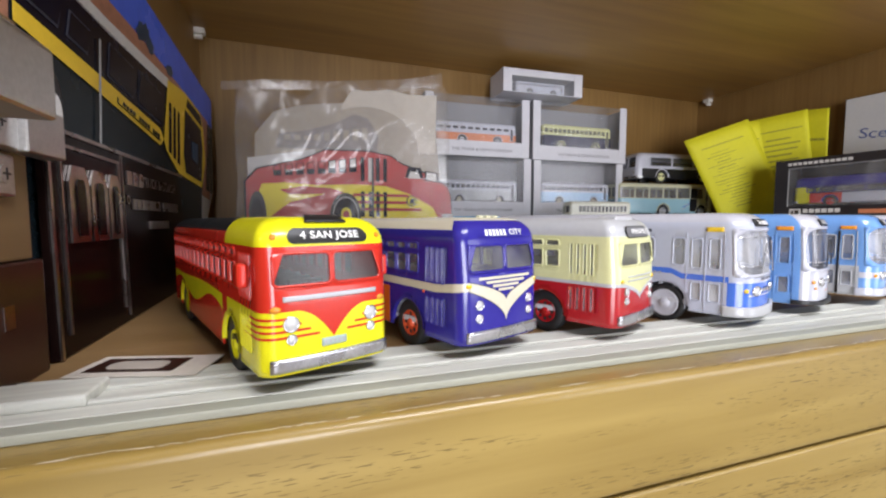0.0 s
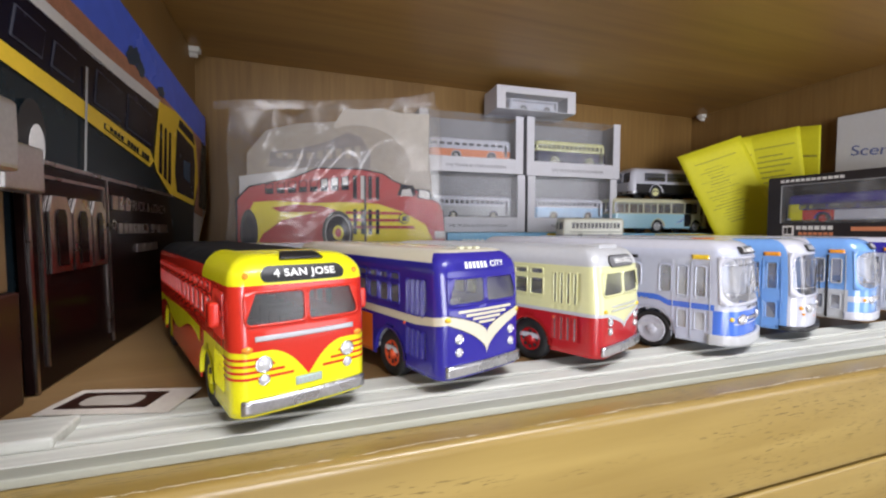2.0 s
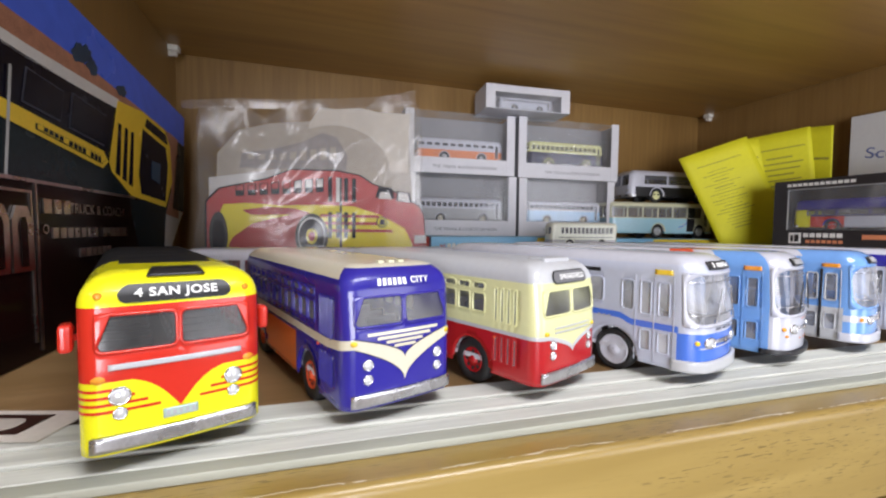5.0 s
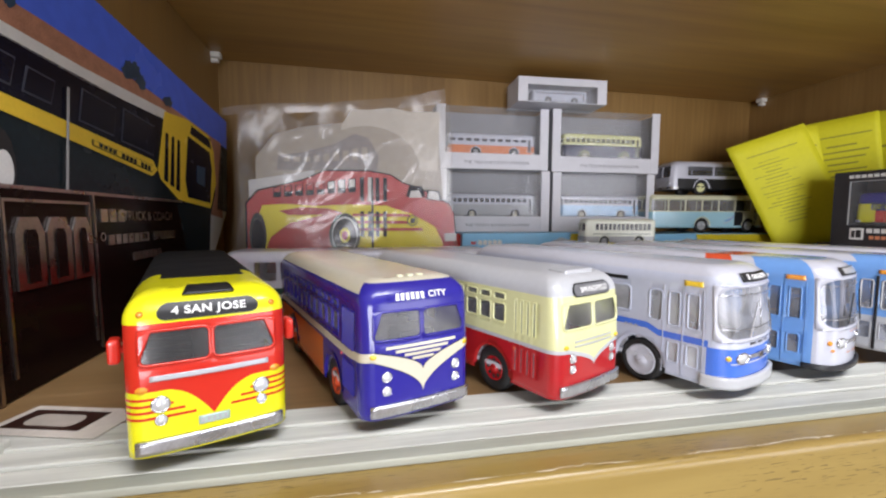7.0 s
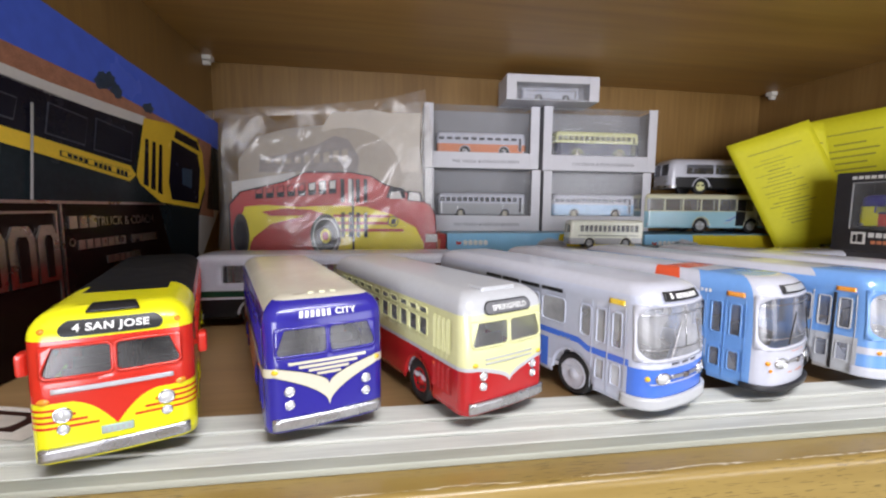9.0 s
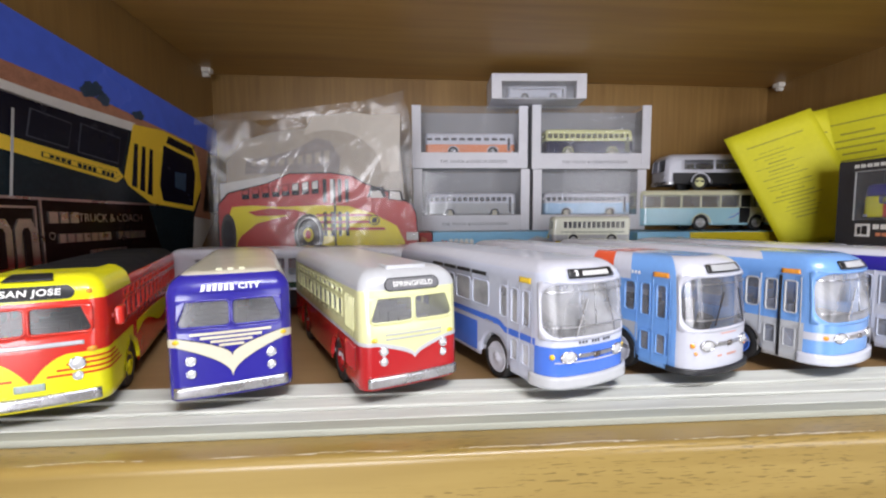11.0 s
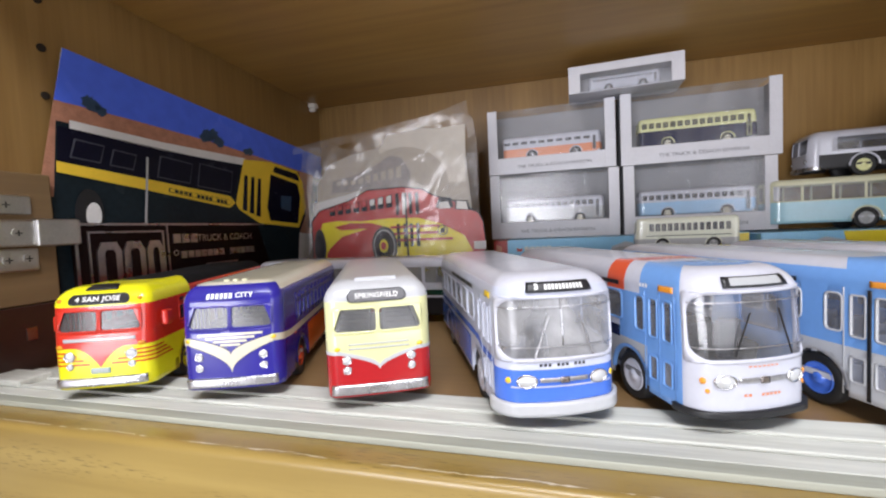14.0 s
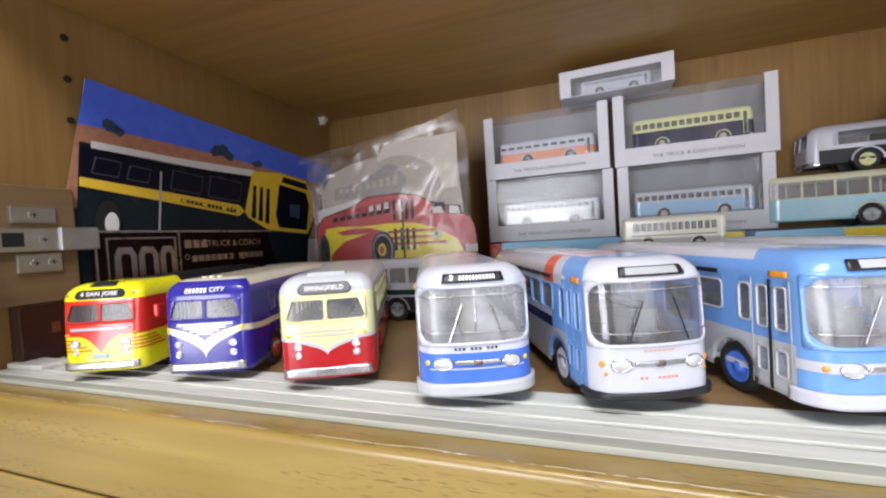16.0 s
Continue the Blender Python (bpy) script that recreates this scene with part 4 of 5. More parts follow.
# two-tone blue and silver bus
m6 = [BLUE_S, SILVER, WHITE]


def livery_6(x, y, z, u):
    if z > 0.0655:
        return 2 if y > 0.030 else 0
    if y > 0.0080 and z < 0.0315:
        return 1
    return 0


b6, s6 = big_window_bus("toy_bus", "blue and silver diecast model bus with blue wheels", 0.3985, 0.1730, 20, m6, livery_6, (0.0655, 0.0315), BLUE_M, "blue rim", BLUE_S, WHITE, BLUE_S, SILVER, L=0.220, frame_mat=SILVER, rim_r=0.62)
stripe(s6, b6, -s6.a - s6.arc, s6.a + s6.arc, 0.0228, 0.0270, WHITE, "nose_band", 0.0002, label="white nose band")
stripe(s6, b6, -s6.S(0.0208), -s6.S(0.0194), 0.0100, 0.0575, BLACK, "door_gap", 0.0005, 0.0003, "black door rubber")
stripe(s6, b6, -0.0105, 0.0105, 0.0626, 0.0654, SILVER, "sign_face", 0.0010)

# white bus with a dark blue roof line
m7 = [WHITE, BLUE_D, LILAC]
b7, s7 = big_window_bus("toy_bus", "white diecast model bus with dark blue roof band", 0.4780, 0.1760, 19, m7,
                        lambda x, y, z, u: 1 if 0.0570 < z < 0.0660 and y > 0.012 else (2 if z < 0.0300 and y > 0.012 else 0), (0.0570, 0.0660, 0.0300), WHITE, "white rim", WHITE, SILVERB, WHITE, LILAC, L=0.220, frame_mat=WHITE)


# --- plainer buses: crosswise behind the row, on the boxes, and inside the boxes
def plain_bus(name, label, m, mats, mat_of, zones, L=0.24, H=0.063, W=0.050, size=1.0, rim=GREY_P, group="", pitch=0.0205, win=(0.0345, 0.0500), rt=0.008, cabin=None, slim=0.0025, wheels=None, rim_r=0.6, doors=True, front=True, pane=None):
    s = Shell(W, L, H, 0.0085, 0.0090, rt, lean=0.08, bulge=0.0012, zb=0.03)
    rows, yy = [], 0.026
    while yy < L - 0.014:
        rows.append((yy, yy + pitch - slim, *win, 0.0012))
        yy += pitch
    holes = sides(s, rows)
    z0, z1 = win[0] - 0.002, win[1] + 0.001
    if front:
        holes += [(-0.0190, -0.0006, z0, z1, 0.002), (0.0006, 0.0190, z0, z1, 0.002)]
        holes += [(s.end - 0.019, s.end - 0.0006, win[0] + 0.002, z1, 0.002), (-s.end + 0.0006, -s.end + 0.019, win[0] + 0.002, z1, 0.002)]
    if doors:
        holes += [(-s.S(0.0205), -s.S(0.0130), 0.014, win[1], 0.001)]
    f, r = wheels or (0.052, L - 0.060)
    root = make_bus(name, label, m, s, mats, mat_of, zones, holes, [(f, 0.0118, 0.0140), (r, 0.0118, 0.0140)], rim, group, glass_mat=pane, cabin=cabin, size=size, rim_r=rim_r)
    for g in (-1, 1):
        lamp_at(s, root, g * 0.0165, 0.0200, 0.0026, LENS)
    w = s.a + s.arc + 0.001
    stripe(s, root, -w, w, 0.0090, 0.0130, SILVERB, "bumper", 0.0004, 0.0012)
    return root, s


LONG = "model buses lying behind the row"
plain_bus("toy_bus", "white-roofed model bus with dark green stripe, parked crosswise", pose(-0.043, 0.388, 0, 0, 0, 90 - 180), [WHITE, GREEN_D, CREAM, BLACK],
          lambda x, y, z, u: 0 if z > 0.033 or 0.0255 < z < 0.0275 else (1 if z > 0.0275 else 3), (0.033, 0.0275, 0.0255), L=0.235, H=0.0640, win=(0.0395, 0.0555), rt=0.006, group=LONG, cabin=INSIDE, rim=GREY_P)
bx2, sx2 = plain_bus("toy_bus", "white-roofed model bus parked crosswise behind others", pose(0.305, 0.480, 0, 0, 0, -90), [WHITE, BLUE_L, LILAC],
                     lambda x, y, z, u: 0 if z > 0.032 else 1, (0.032,), L=0.245, H=0.0570, group=LONG, win=(0.034, 0.0465))
part("roof_hatch", block(-0.010, 0.010, 0.165, 0.205, 0.0568, 0.0590, 0.0010), BLACK, bx2, "black roof hatch")
part("roof_hatch", block(-0.010, 0.010, 0.012, 0.022, 0.0568, 0.0590, 0.0010), BLACK, bx2, "black roof hatch")
bx3, sx3 = plain_bus("toy_bus", "white model bus with black roof vents parked crosswise", pose(0.560, 0.425, 0, 0, 0, -90), [WHITE, BLUE_L, LILAC],
                     lambda x, y, z, u: 0, (), L=0.215, H=0.0590, group=LONG, win=(0.034, 0.0465))
for k in range(4):
    stripe(sx3, bx3, -sx3.S(0.060 + 0.034 * k), -sx3.S(0.030 + 0.034 * k), 0.0515, 0.0548, BLACK, "vent", 0.0003)

MINI = paint("ivory_paint", (0.74, 0.76, 0.64))
# small cream bus on the crosswise bus
mini, smini = plain_bus("toy_bus", "small cream model bus standing on another bus's roof", pose(0.3610, 0.4905, 0.0570, 0, 0, -97), [MINI, GREY_P],
                        lambda x, y, z, u: 0 if z > 0.0235 else 1, (0.0235,), L=0.185, H=0.067, W=0.046, size=0.53, rim=GREY_P, pitch=0.0112, pane=GLASS_D, cabin=INSIDE, win=(0.0390, 0.0550), slim=0.0022, wheels=(0.050, 0.140), group="small model buses")
for g in (-1, 1):
    stripe(smini, mini, min(g * smini.S(0.02), g * smini.S(0.17)), max(g * smini.S(0.02), g * smini.S(0.17)), 0.0290, 0.0305, GREEN_D, "belt", label="thin dark belt line")


# ---------------------------------------------------------------- grey window boxes with small buses
def window_box(x, y, z, turn, w, h, d, label):
    """Open-fronted card tray with a clear film over front and top."""
    root = thing("display_box", pose(x, y, z, 0, 0, turn), label, "display box", "grey display boxes")
    t, f, lip = 0.0012, 0.0135, 0.0235
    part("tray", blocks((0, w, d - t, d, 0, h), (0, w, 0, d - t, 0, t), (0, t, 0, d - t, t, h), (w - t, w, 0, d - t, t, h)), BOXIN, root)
    part("front_lip", block(t, w - t, -0.0004, t, 0.0, lip, 0.0003), BOXGREY, root)
    for a, b in ((0, f), (w - f, w)):
        part("front_post", block(a, b, -0.0008, t, 0.0, h, 0.0003), BOXGREY, root)
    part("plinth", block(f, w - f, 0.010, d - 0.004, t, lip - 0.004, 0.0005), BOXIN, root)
    v = [(f - 0.002, 0.0006, lip - 0.002), (w - f + 0.002, 0.0006, lip - 0.002), (w - f + 0.002, 0.0006, h - 0.001), (f - 0.002, 0.0006, h - 0.001), (f - 0.002, d - 0.002, h - 0.001), (w - f + 0.002, d - 0.002, h - 0.001)]
    film = put("film", mesh_of("film", v, [[0, 1, 2, 3], [3, 2, 5, 4]], FILM, smooth=False), root, "clear plastic film")
    film.visible_shadow = False
    lettering("THE TRUCK & COACH DIVISION", 0.0062, INK_BOX, root, pose(w * 0.53, -0.0012, lip * 0.42, 90, 0, 0), 1.12)
    return root


BOXES = [
    (0.1850, 0.5950, 0.1660, -2.6, 0.1740, 0.0925, "grey window box holding a white and orange bus"),
    (0.3650, 0.5860, 0.1650, -2.6, 0.1830, 0.0950, "grey window box holding a cream and navy bus"),
    (0.1860, 0.5920, 0.0722, -2.2, 0.1760, 0.0925, "grey window box holding a grey and white bus"),
    (0.3670, 0.5850, 0.0722, -2.2, 0.1760, 0.0920, "grey window box holding a light blue bus"),
]
SMALL = [
    ([WHITE, SALMON], lambda x, y, z, u: 0 if z > 0.030 else 1, (0.030,), "white and orange small model coach", (0.0400, 0.0475), 0.061),
    ([CREAM_Y, NAVY, CREAM], lambda x, y, z, u: 0 if z > 0.042 else 1, (0.042,), "cream and navy small model bus", (0.0480, 0.0610), 0.073),
    ([WHITE, GREY_P, SILVER], lambda x, y, z, u: 0 if z > 0.038 else 1, (0.038,), "grey and white small model bus", (0.0430, 0.0550), 0.066),
    ([WHITE, BLUE_L, CREAM], lambda x, y, z, u: 0 if z > 0.038 else 1, (0.038,), "light blue and white small model bus", (0.0430, 0.0550), 0.066),
]
for (x, y, z, turn, w, h, label), (mats, fn, zones, lab, win, tall) in zip(BOXES, SMALL):
    window_box(x, y, z, turn, w, h, 0.046, label)
    coach = mats[1] is SALMON
    k = 0.575
    at = pose(x, y, z, 0, 0, turn) @ pose(w / 2 + 0.24 * k / 2 + 0.001, 0.0240, 0.0197, 0, 0, 90)
    plain_bus("toy_bus", lab, at, mats, fn, zones, L=0.238, H=tall, size=k, rim=CREAM if not coach else SILVERB, pitch=0.0150 if not coach else 0.0215, win=win, slim=0.0030 if not coach else 0.0060, group="small boxed buses", wheels=(0.058, 0.178) if not coach else (0.060, 0.165), cabin=INSIDE, pane=GLASS_D)

# the box lying on top
top = thing("display_box", pose(0.2985, 0.5640, 0.2612, 0, 0, -4.0) @ Matrix.Diagonal((0.91, 1, 1, 1)), "grey window box lying flat on the stacked boxes", "display box", "grey display boxes")
part("tray", blocks((0, 0.150, 0.050, 0.0512, 0, 0.035), (0, 0.150, 0, 0.050, 0, 0.0012), (0, 0.0012, 0, 0.050, 0.0012, 0.0338), (0.1488, 0.150, 0, 0.050, 0.0012, 0.0338), (0, 0.150, 0, 0.050, 0.0338, 0.035)), BOXGREY, top)
part("front_post", block(0, 0.016, -0.0008, 0.0012, 0, 0.035, 0.0003), BOXGREY, top)
part("front_post", block(0.134, 0.150, -0.0008, 0.0012, 0, 0.035, 0.0003), BOXGREY, top)
part("front_lip", block(0.016, 0.134, -0.0006, 0.0012, 0.0245, 0.035, 0.0003), BOXGREY, top)
film = part("film", block(0.016, 0.134, -0.0004, 0.0, 0.0, 0.0245), FILM, top)
film.visible_shadow = False
plain_bus("toy_bus", "small white model bus lying inside the top box", pose(0.2985, 0.5640, 0.2612, 0, 0, -4.0) @ pose(0.1120, 0.020, 0.0012, 0, 0, 90), [WHITE, SILVER], lambda x, y, z, u: 0, (), L=0.215, H=0.050, size=0.40, pitch=0.0120, slim=0.0045, win=(0.034, 0.041), group="small boxed buses")


# ---------------------------------------------------------------- blue and yellow model boxes along the back
def model_box(x0, x1, y0, y1, h, split, label):
    root = thing("model_box", pose(x0, y0, 0), label, "box", "blue model boxes")
    w, d = x1 - x0, y1 - y0
    part("carton", block(0, w, 0, d, 0, h, 0.0008), BOXBLUE, root)
    plate([(0, 0), (split[1] * w, 0), (split[1] * w, h - 0.001), (0, h - 0.001)], 0.0003, BOXBLUE, "front_print", root, pose(0, -0.0001, 0, 90, 0, 0))
    plate([(split[0] * w, 0.001), (w - 0.0005, 0.001), (w - 0.0005, h - 0.001), (split[1] * w, h - 0.001)], 0.0004, BOXYEL, "yellow_panel", root, pose(0, -0.0004, 0, 90, 0, 0), "yellow printed panel")
    # red mark and white bars where the maker's name stands
    plate([(0.013, h - 0.0155), (0.019, h - 0.0155), (0.020, h - 0.0105), (0.0165, h - 0.0125), (0.012, h - 0.0105)], 0.0003, BOXRED, "mark", root, pose(0, -0.0009, 0, 90, 0, 0), "red printed mark")
    for k in range(5):
        plate(rounded(0.0225 + 0.0072 * k, 0.0285 + 0.0072 * k, h - 0.0165, h - 0.0095, 0.0022), 0.0003, LETTER_W, "name_bar", root, pose(0, -0.0009, 0, 90, 0, 0))
    # a printed vehicle
    a = split[1] * w - 0.005
    plate([(a - 0.035, h - 0.030), (a + 0.02, h - 0.030), (a + 0.014, h - 0.0125), (a - 0.012, h - 0.0065), (a - 0.028, h - 0.0125)], 0.0003, WHITE, "printed_vehicle", root, pose(0, -0.0009, 0, 90, 0, 0))
    plate([(a - 0.028, h - 0.0165), (a + 0.012, h - 0.0165), (a + 0.010, h - 0.0130), (a - 0.020, h - 0.0130)], 0.0003, GREY_P, "printed_windows", root, pose(0, -0.0013, 0, 90, 0, 0))
    return root


model_box(0.2120, 0.4980, 0.5450, 0.6390, 0.0715, (0.52, 0.58), "blue and yellow model car box under the grey boxes")
model_box(0.5030, 0.7350, 0.5300, 0.6390, 0.0700, (0.40, 0.34), "blue and yellow model car box under two buses")
red_end = thing("model_box", pose(0.1930, 0.5520, 0), "red and blue printed box end beside a blue box", "box")
part("carton", block(0, 0.0185, 0, 0.085, 0, 0.0705, 0.0008), BOXRED, red_end)
plate([(0.002, 0.045), (0.009, 0.045), (0.011, 0.062), (0.003, 0.066)], 0.0003, SALMON, "front_print", red_end, pose(0, -0.0002, 0, 90, 0, 0))

# light blue and cream city bus, with a black and white coach on its roof
lb, slb = plain_bus("toy_bus", "light blue and cream model city bus on a blue box", pose(0.7400, 0.5780, 0.0700, 0, 0, 85), [CREAM_P, AQUA, BLACK], lambda x, y, z, u: 0 if z > 0.0345 or y < 0.058 and z > 0.012 else 1, (0.0345, 0.012),
                    L=0.205, H=0.0620, pitch=0.0300, win=(0.0355, 0.0545), slim=0.0016, wheels=(0.028, 0.114), rt=0.006, rim=GREY_P, cabin=INSIDE_L, group="model buses on boxes")
for k in range(3):
    a0 = -slb.S(0.0600 - 0.004 * k)
    stripe(slb, lb, a0 - 0.016, a0, lambda u, k=k, a0=a0: 0.0155 + 0.004 * k + 0.009 * ((u - a0 + 0.016) / 0.016) ** 2 * 0.8, lambda u, k=k, a0=a0: 0.0167 + 0.004 * k + 0.010 * ((u - a0 + 0.016) / 0.016) ** 2 * 0.8, BLUE_M if k % 2 else WHITE, "flash", label="swept stripe")
stripe(slb, lb, -slb.S(0.056), -slb.S(0.040), 0.012, 0.054, BLACK, "doorway", 0.0003, label="dark doorway")
wbus, swb = plain_bus("toy_bus", "white and black model coach standing on another bus", pose(0.5760, 0.5990, 0.1322, 0, 0, -95), [WHITE, BLACK, BLACK], lambda x, y, z, u: 1 if z < 0.0265 and y > 0.008 else 0, (0.0265,),
                      L=0.190, H=0.0560, pitch=0.0480, win=(0.0310, 0.0465), slim=0.0020, wheels=(0.052, 0.145), rt=0.012, rim=CREAM_Y, group="model buses on boxes", doors=False, pane=GLASS_D, cabin=BLACK)
for g in (-1, 1):
    stripe(swb, wbus, min(g * swb.S(0.022), g * swb.S(0.175)), max(g * swb.S(0.022), g * swb.S(0.175)), 0.0268, 0.0300, WHITE, "belt", 0.0003)

# ---------------------------------------------------------------- dark boxed coach by the right side
base = thing("model_box", pose(0.6850, 0.2700, 0), "plain dark box under the black coach box", "box")
part("carton", block(0, 0.075, 0, 0.150, 0, 0.0600, 0.0008), BOXBLACK, base)
ic = thing("display_box", pose(0.6850, 0.4180, 0.0600, 0, 0, -87), "black window box holding a blue and yellow coach", "display box")
w, h, d = 0.205, 0.0925, 0.062
part("tray", blocks((0, w, d - 0.0012, d, 0, h), (0, w, 0, d - 0.0012, 0, 0.0012), (0, 0.0012, 0, d - 0.0012, 0.0012, h), (w - 0.0012, w, 0, d - 0.0012, 0.0012, h), (0, w, 0, d - 0.0012, h, h + 0.0012)), BOXBLACK, ic)
part("front_frame", blocks((0, 0.017, -0.0008, 0.0008, 0, h), (w - 0.010, w, -0.0008, 0.0008, 0, h), (0.017, w - 0.010, -0.0008, 0.0008, 0, 0.026), (0.017, w - 0.010, -0.0008, 0.0008, h - 0.011, h)), BOXBLACK, ic)
part("window_border", blocks((0.017, 0.0182, -0.0011, 0, 0.026, h - 0.011), (0.017, w - 0.010, -0.0011, 0, h - 0.012, h - 0.011)), GREY_P, ic)
for k in range(12):
    part("name_bar", block(0.016 + 0.0062 * k, 0.0208 + 0.0062 * k, -0.0011, -0.0008, h - 0.0075, h - 0.0035), LETTER_W, ic)
for k in range(6):
    part("name_bar", block(0.0375 + 0.0072 * k, 0.0432 + 0.0072 * k, -0.0011, -0.0008, 0.0165, 0.0220), LETTER_W, ic)
for k in range(7):
    part("name_bar", block(0.0405 + 0.0058 * k, 0.0450 + 0.0058 * k, -0.0011, -0.0008, 0.0090, 0.0130), SALMON, ic)
part("emblem", blocks((0.0205, 0.0350, -0.0011, -0.0008, 0.0080, 0.0225), (0.0218, 0.0337, -0.0013, -0.0011, 0.0093, 0.0212)), [LETTER_W], ic)
part("emblem_mark", blocks((0.0230, 0.0262, -0.0016, -0.0013, 0.0105, 0.0190), (0.0275, 0.0325, -0.0016, -0.0013, 0.0105, 0.0200)), BOXBLACK, ic)
part("red_label", block(0.098, 0.150, -0.0011, -0.0008, 0.0150, 0.0205), SALMON, ic)
film = part("film", block(0.018, w - 0.010, -0.0003, 0.0, 0.026, h - 0.012), FILM, ic)
film.visible_shadow = False
plain_bus("toy_bus", "blue, yellow and white model coach in the black box", pose(0.6850, 0.4180, 0.0600, 0, 0, -87) @ pose(0.0215, 0.0205, 0.0245, 0, 0, -90), [BLUE_D, YELLOW, WHITE, RED, BLACK],
          lambda x, y, z, u: (1 if y < 0.030 and z < 0.044 else (0 if z > 0.046 else (4 if z > 0.030 else (3 if y < 0.085 else 2)))), (0.044, 0.046, 0.030), L=0.270, H=0.066, size=0.64, pitch=0.050, win=(0.0325, 0.0440), slim=0.002, wheels=(0.068, 0.20), rim=RED, group="small boxed buses")
part("inner_platform", block(0.014, w - 0.006, 0.010, d - 0.005, 0.0012, 0.0245), BOXBLACK, ic)


# ---------------------------------------------------------------- yellow leaflets and white card
def leaf_sheet(name, tl, tr, bl, label, mat, curl, category, group="", rows=()):
    """A sheet of paper with a slight curl, with lines of print as thin bars."""
    tl, tr, bl = Vector(tl), Vector(tr), Vector(bl)
    root = thing(name, Matrix(), label, category, group)
    n, k = 12, 10
    nn = (bl - tl).cross(tr - tl).normalized()

    def at(a, b, off=0.0):
        return tl + (tr - tl) * a + (bl - tl) * b + nn * (curl * (4 * a * (1 - a) * 0.4 + math.sin(b * 2.2) * 0.5) + off)
    verts = [at(i / n, j / k) for j in range(k + 1) for i in range(n + 1)]
    faces = [[j * (n + 1) + i, j * (n + 1) + i + 1, (j + 1) * (n + 1) + i + 1, (j + 1) * (n + 1) + i] for j in range(k) for i in range(n)]
    sheet = put("sheet", mesh_of("sheet", verts, faces, mat), root)
    so = sheet.modifiers.new("thickness", "SOLIDIFY")
    so.thickness, so.offset = 0.0004, 0
    for a0, a1, b, hgt in rows:
        v, m = [], 6
        for i in range(m + 1):
            a = a0 + (a1 - a0) * i / m
            v += [at(a, b, -0.0005), at(a, b + hgt, -0.0005)] + [at(a, b, 0.0005), at(a, b + hgt, 0.0005)]
        f = []
        for i in range(m):
            f += [[4 * i, 4 * i + 1, 4 * i + 5, 4 * i + 4], [4 * i + 2, 4 * i + 3, 4 * i + 7, 4 * i + 6]]
        put("print_line", mesh_of("print_line", v, f, INK_GREY), root)
    return root


random.seed(4)
prints = [(0.18, 0.82, 0.13, 0.008)]
for j in range(19):
    wd = random.uniform(0.10, 0.28)
    prints.append((0.42 - wd, 0.42 + wd, 0.20 + 0.030 * j, random.choice((0.004, 0.006, 0.008))))
leaf_sheet("leaflet", (0.628, 0.530, 0.2010), (0.7025, 0.475, 0.2320), (0.7060, 0.503, 0.0400), "bright yellow printed leaflet leaning at a slant", PAPER_Y, 0.006, "leaflet", "yellow leaflets", prints)
leaf_sheet("leaflet", (0.7000, 0.4830, 0.2290), (0.7200, 0.4690, 0.2280), (0.7420, 0.4740, 0.0610), "bright yellow folded leaflet behind another", PAPER_Y, 0.003, "leaflet", "yellow leaflets",
           [(0.2, 0.8, 0.16 + 0.07 * j, 0.012) for j in range(7)])
leaf_sheet("leaflet", (0.735, 0.500, 0.2350), (0.7720, 0.4300, 0.2430), (0.752, 0.487, 0.0610), "bright yellow printed leaflet standing upright", PAPER_Y, 0.002, "leaflet", "yellow leaflets",
           [(0.1, 0.9, 0.14, 0.01)] + [(0.5 - w2, 0.5 + w2, 0.22 + 0.05 * j, 0.013) for j, w2 in enumerate((0.2, 0.35, 0.3, 0.2, 0.3, 0.25))])
leaf_sheet("leaflet", (0.780, 0.448, 0.2450), (0.7850, 0.4080, 0.2405), (0.782, 0.446, 0.0610), "bright yellow leaflet standing by the cabinet side", PAPER_Y, 0.001, "leaflet", "yellow leaflets", [(0.3, 0.9, 0.25 + 0.2 * j, 0.02) for j in range(3)])
SCRIPT = material("blue_script_ink", (0.16, 0.20, 0.42), 0.6)
shelfbox = thing("model_box", pose(0.738, 0.430, 0), "plain dark box under the yellow leaflets", "box")
part("carton", block(0, 0.058, 0, 0.200, 0, 0.060, 0.0008), BOXBLACK, shelfbox)
card = thing("card", pose(0.7860, 0.3880, 0.1540, 0, 0, -86), "white card with blue script standing on a dark box", "card")
part("board", block(0, 0.120, 0, 0.0016, 0, 0.0930, 0.0003), PAPER_W, card)
lettering("Scenic", 0.021, SCRIPT, card, pose(0.046, -0.0006, 0.036, 90, 6, 0), 1.1)

# ---------------------------------------------------------------- poster and plaque along the left side
poster = thing("poster", pose(-0.1125, 0.2412, 0.2508, 0, 0, -1.6) @ pose(0, 0, 0, -4.58, 0, 0) @ pose(0, 0, 0, 90, 0, 90) @ Matrix.Scale(1.015, 4), "glossy photo poster of a dark bus leaning on the cabinet side", "poster")


def printed(points, mat, name, layer, label=""):
    return plate(points, 0.00022, mat, name, poster, pose(0, 0, 0.00045 * layer), label)


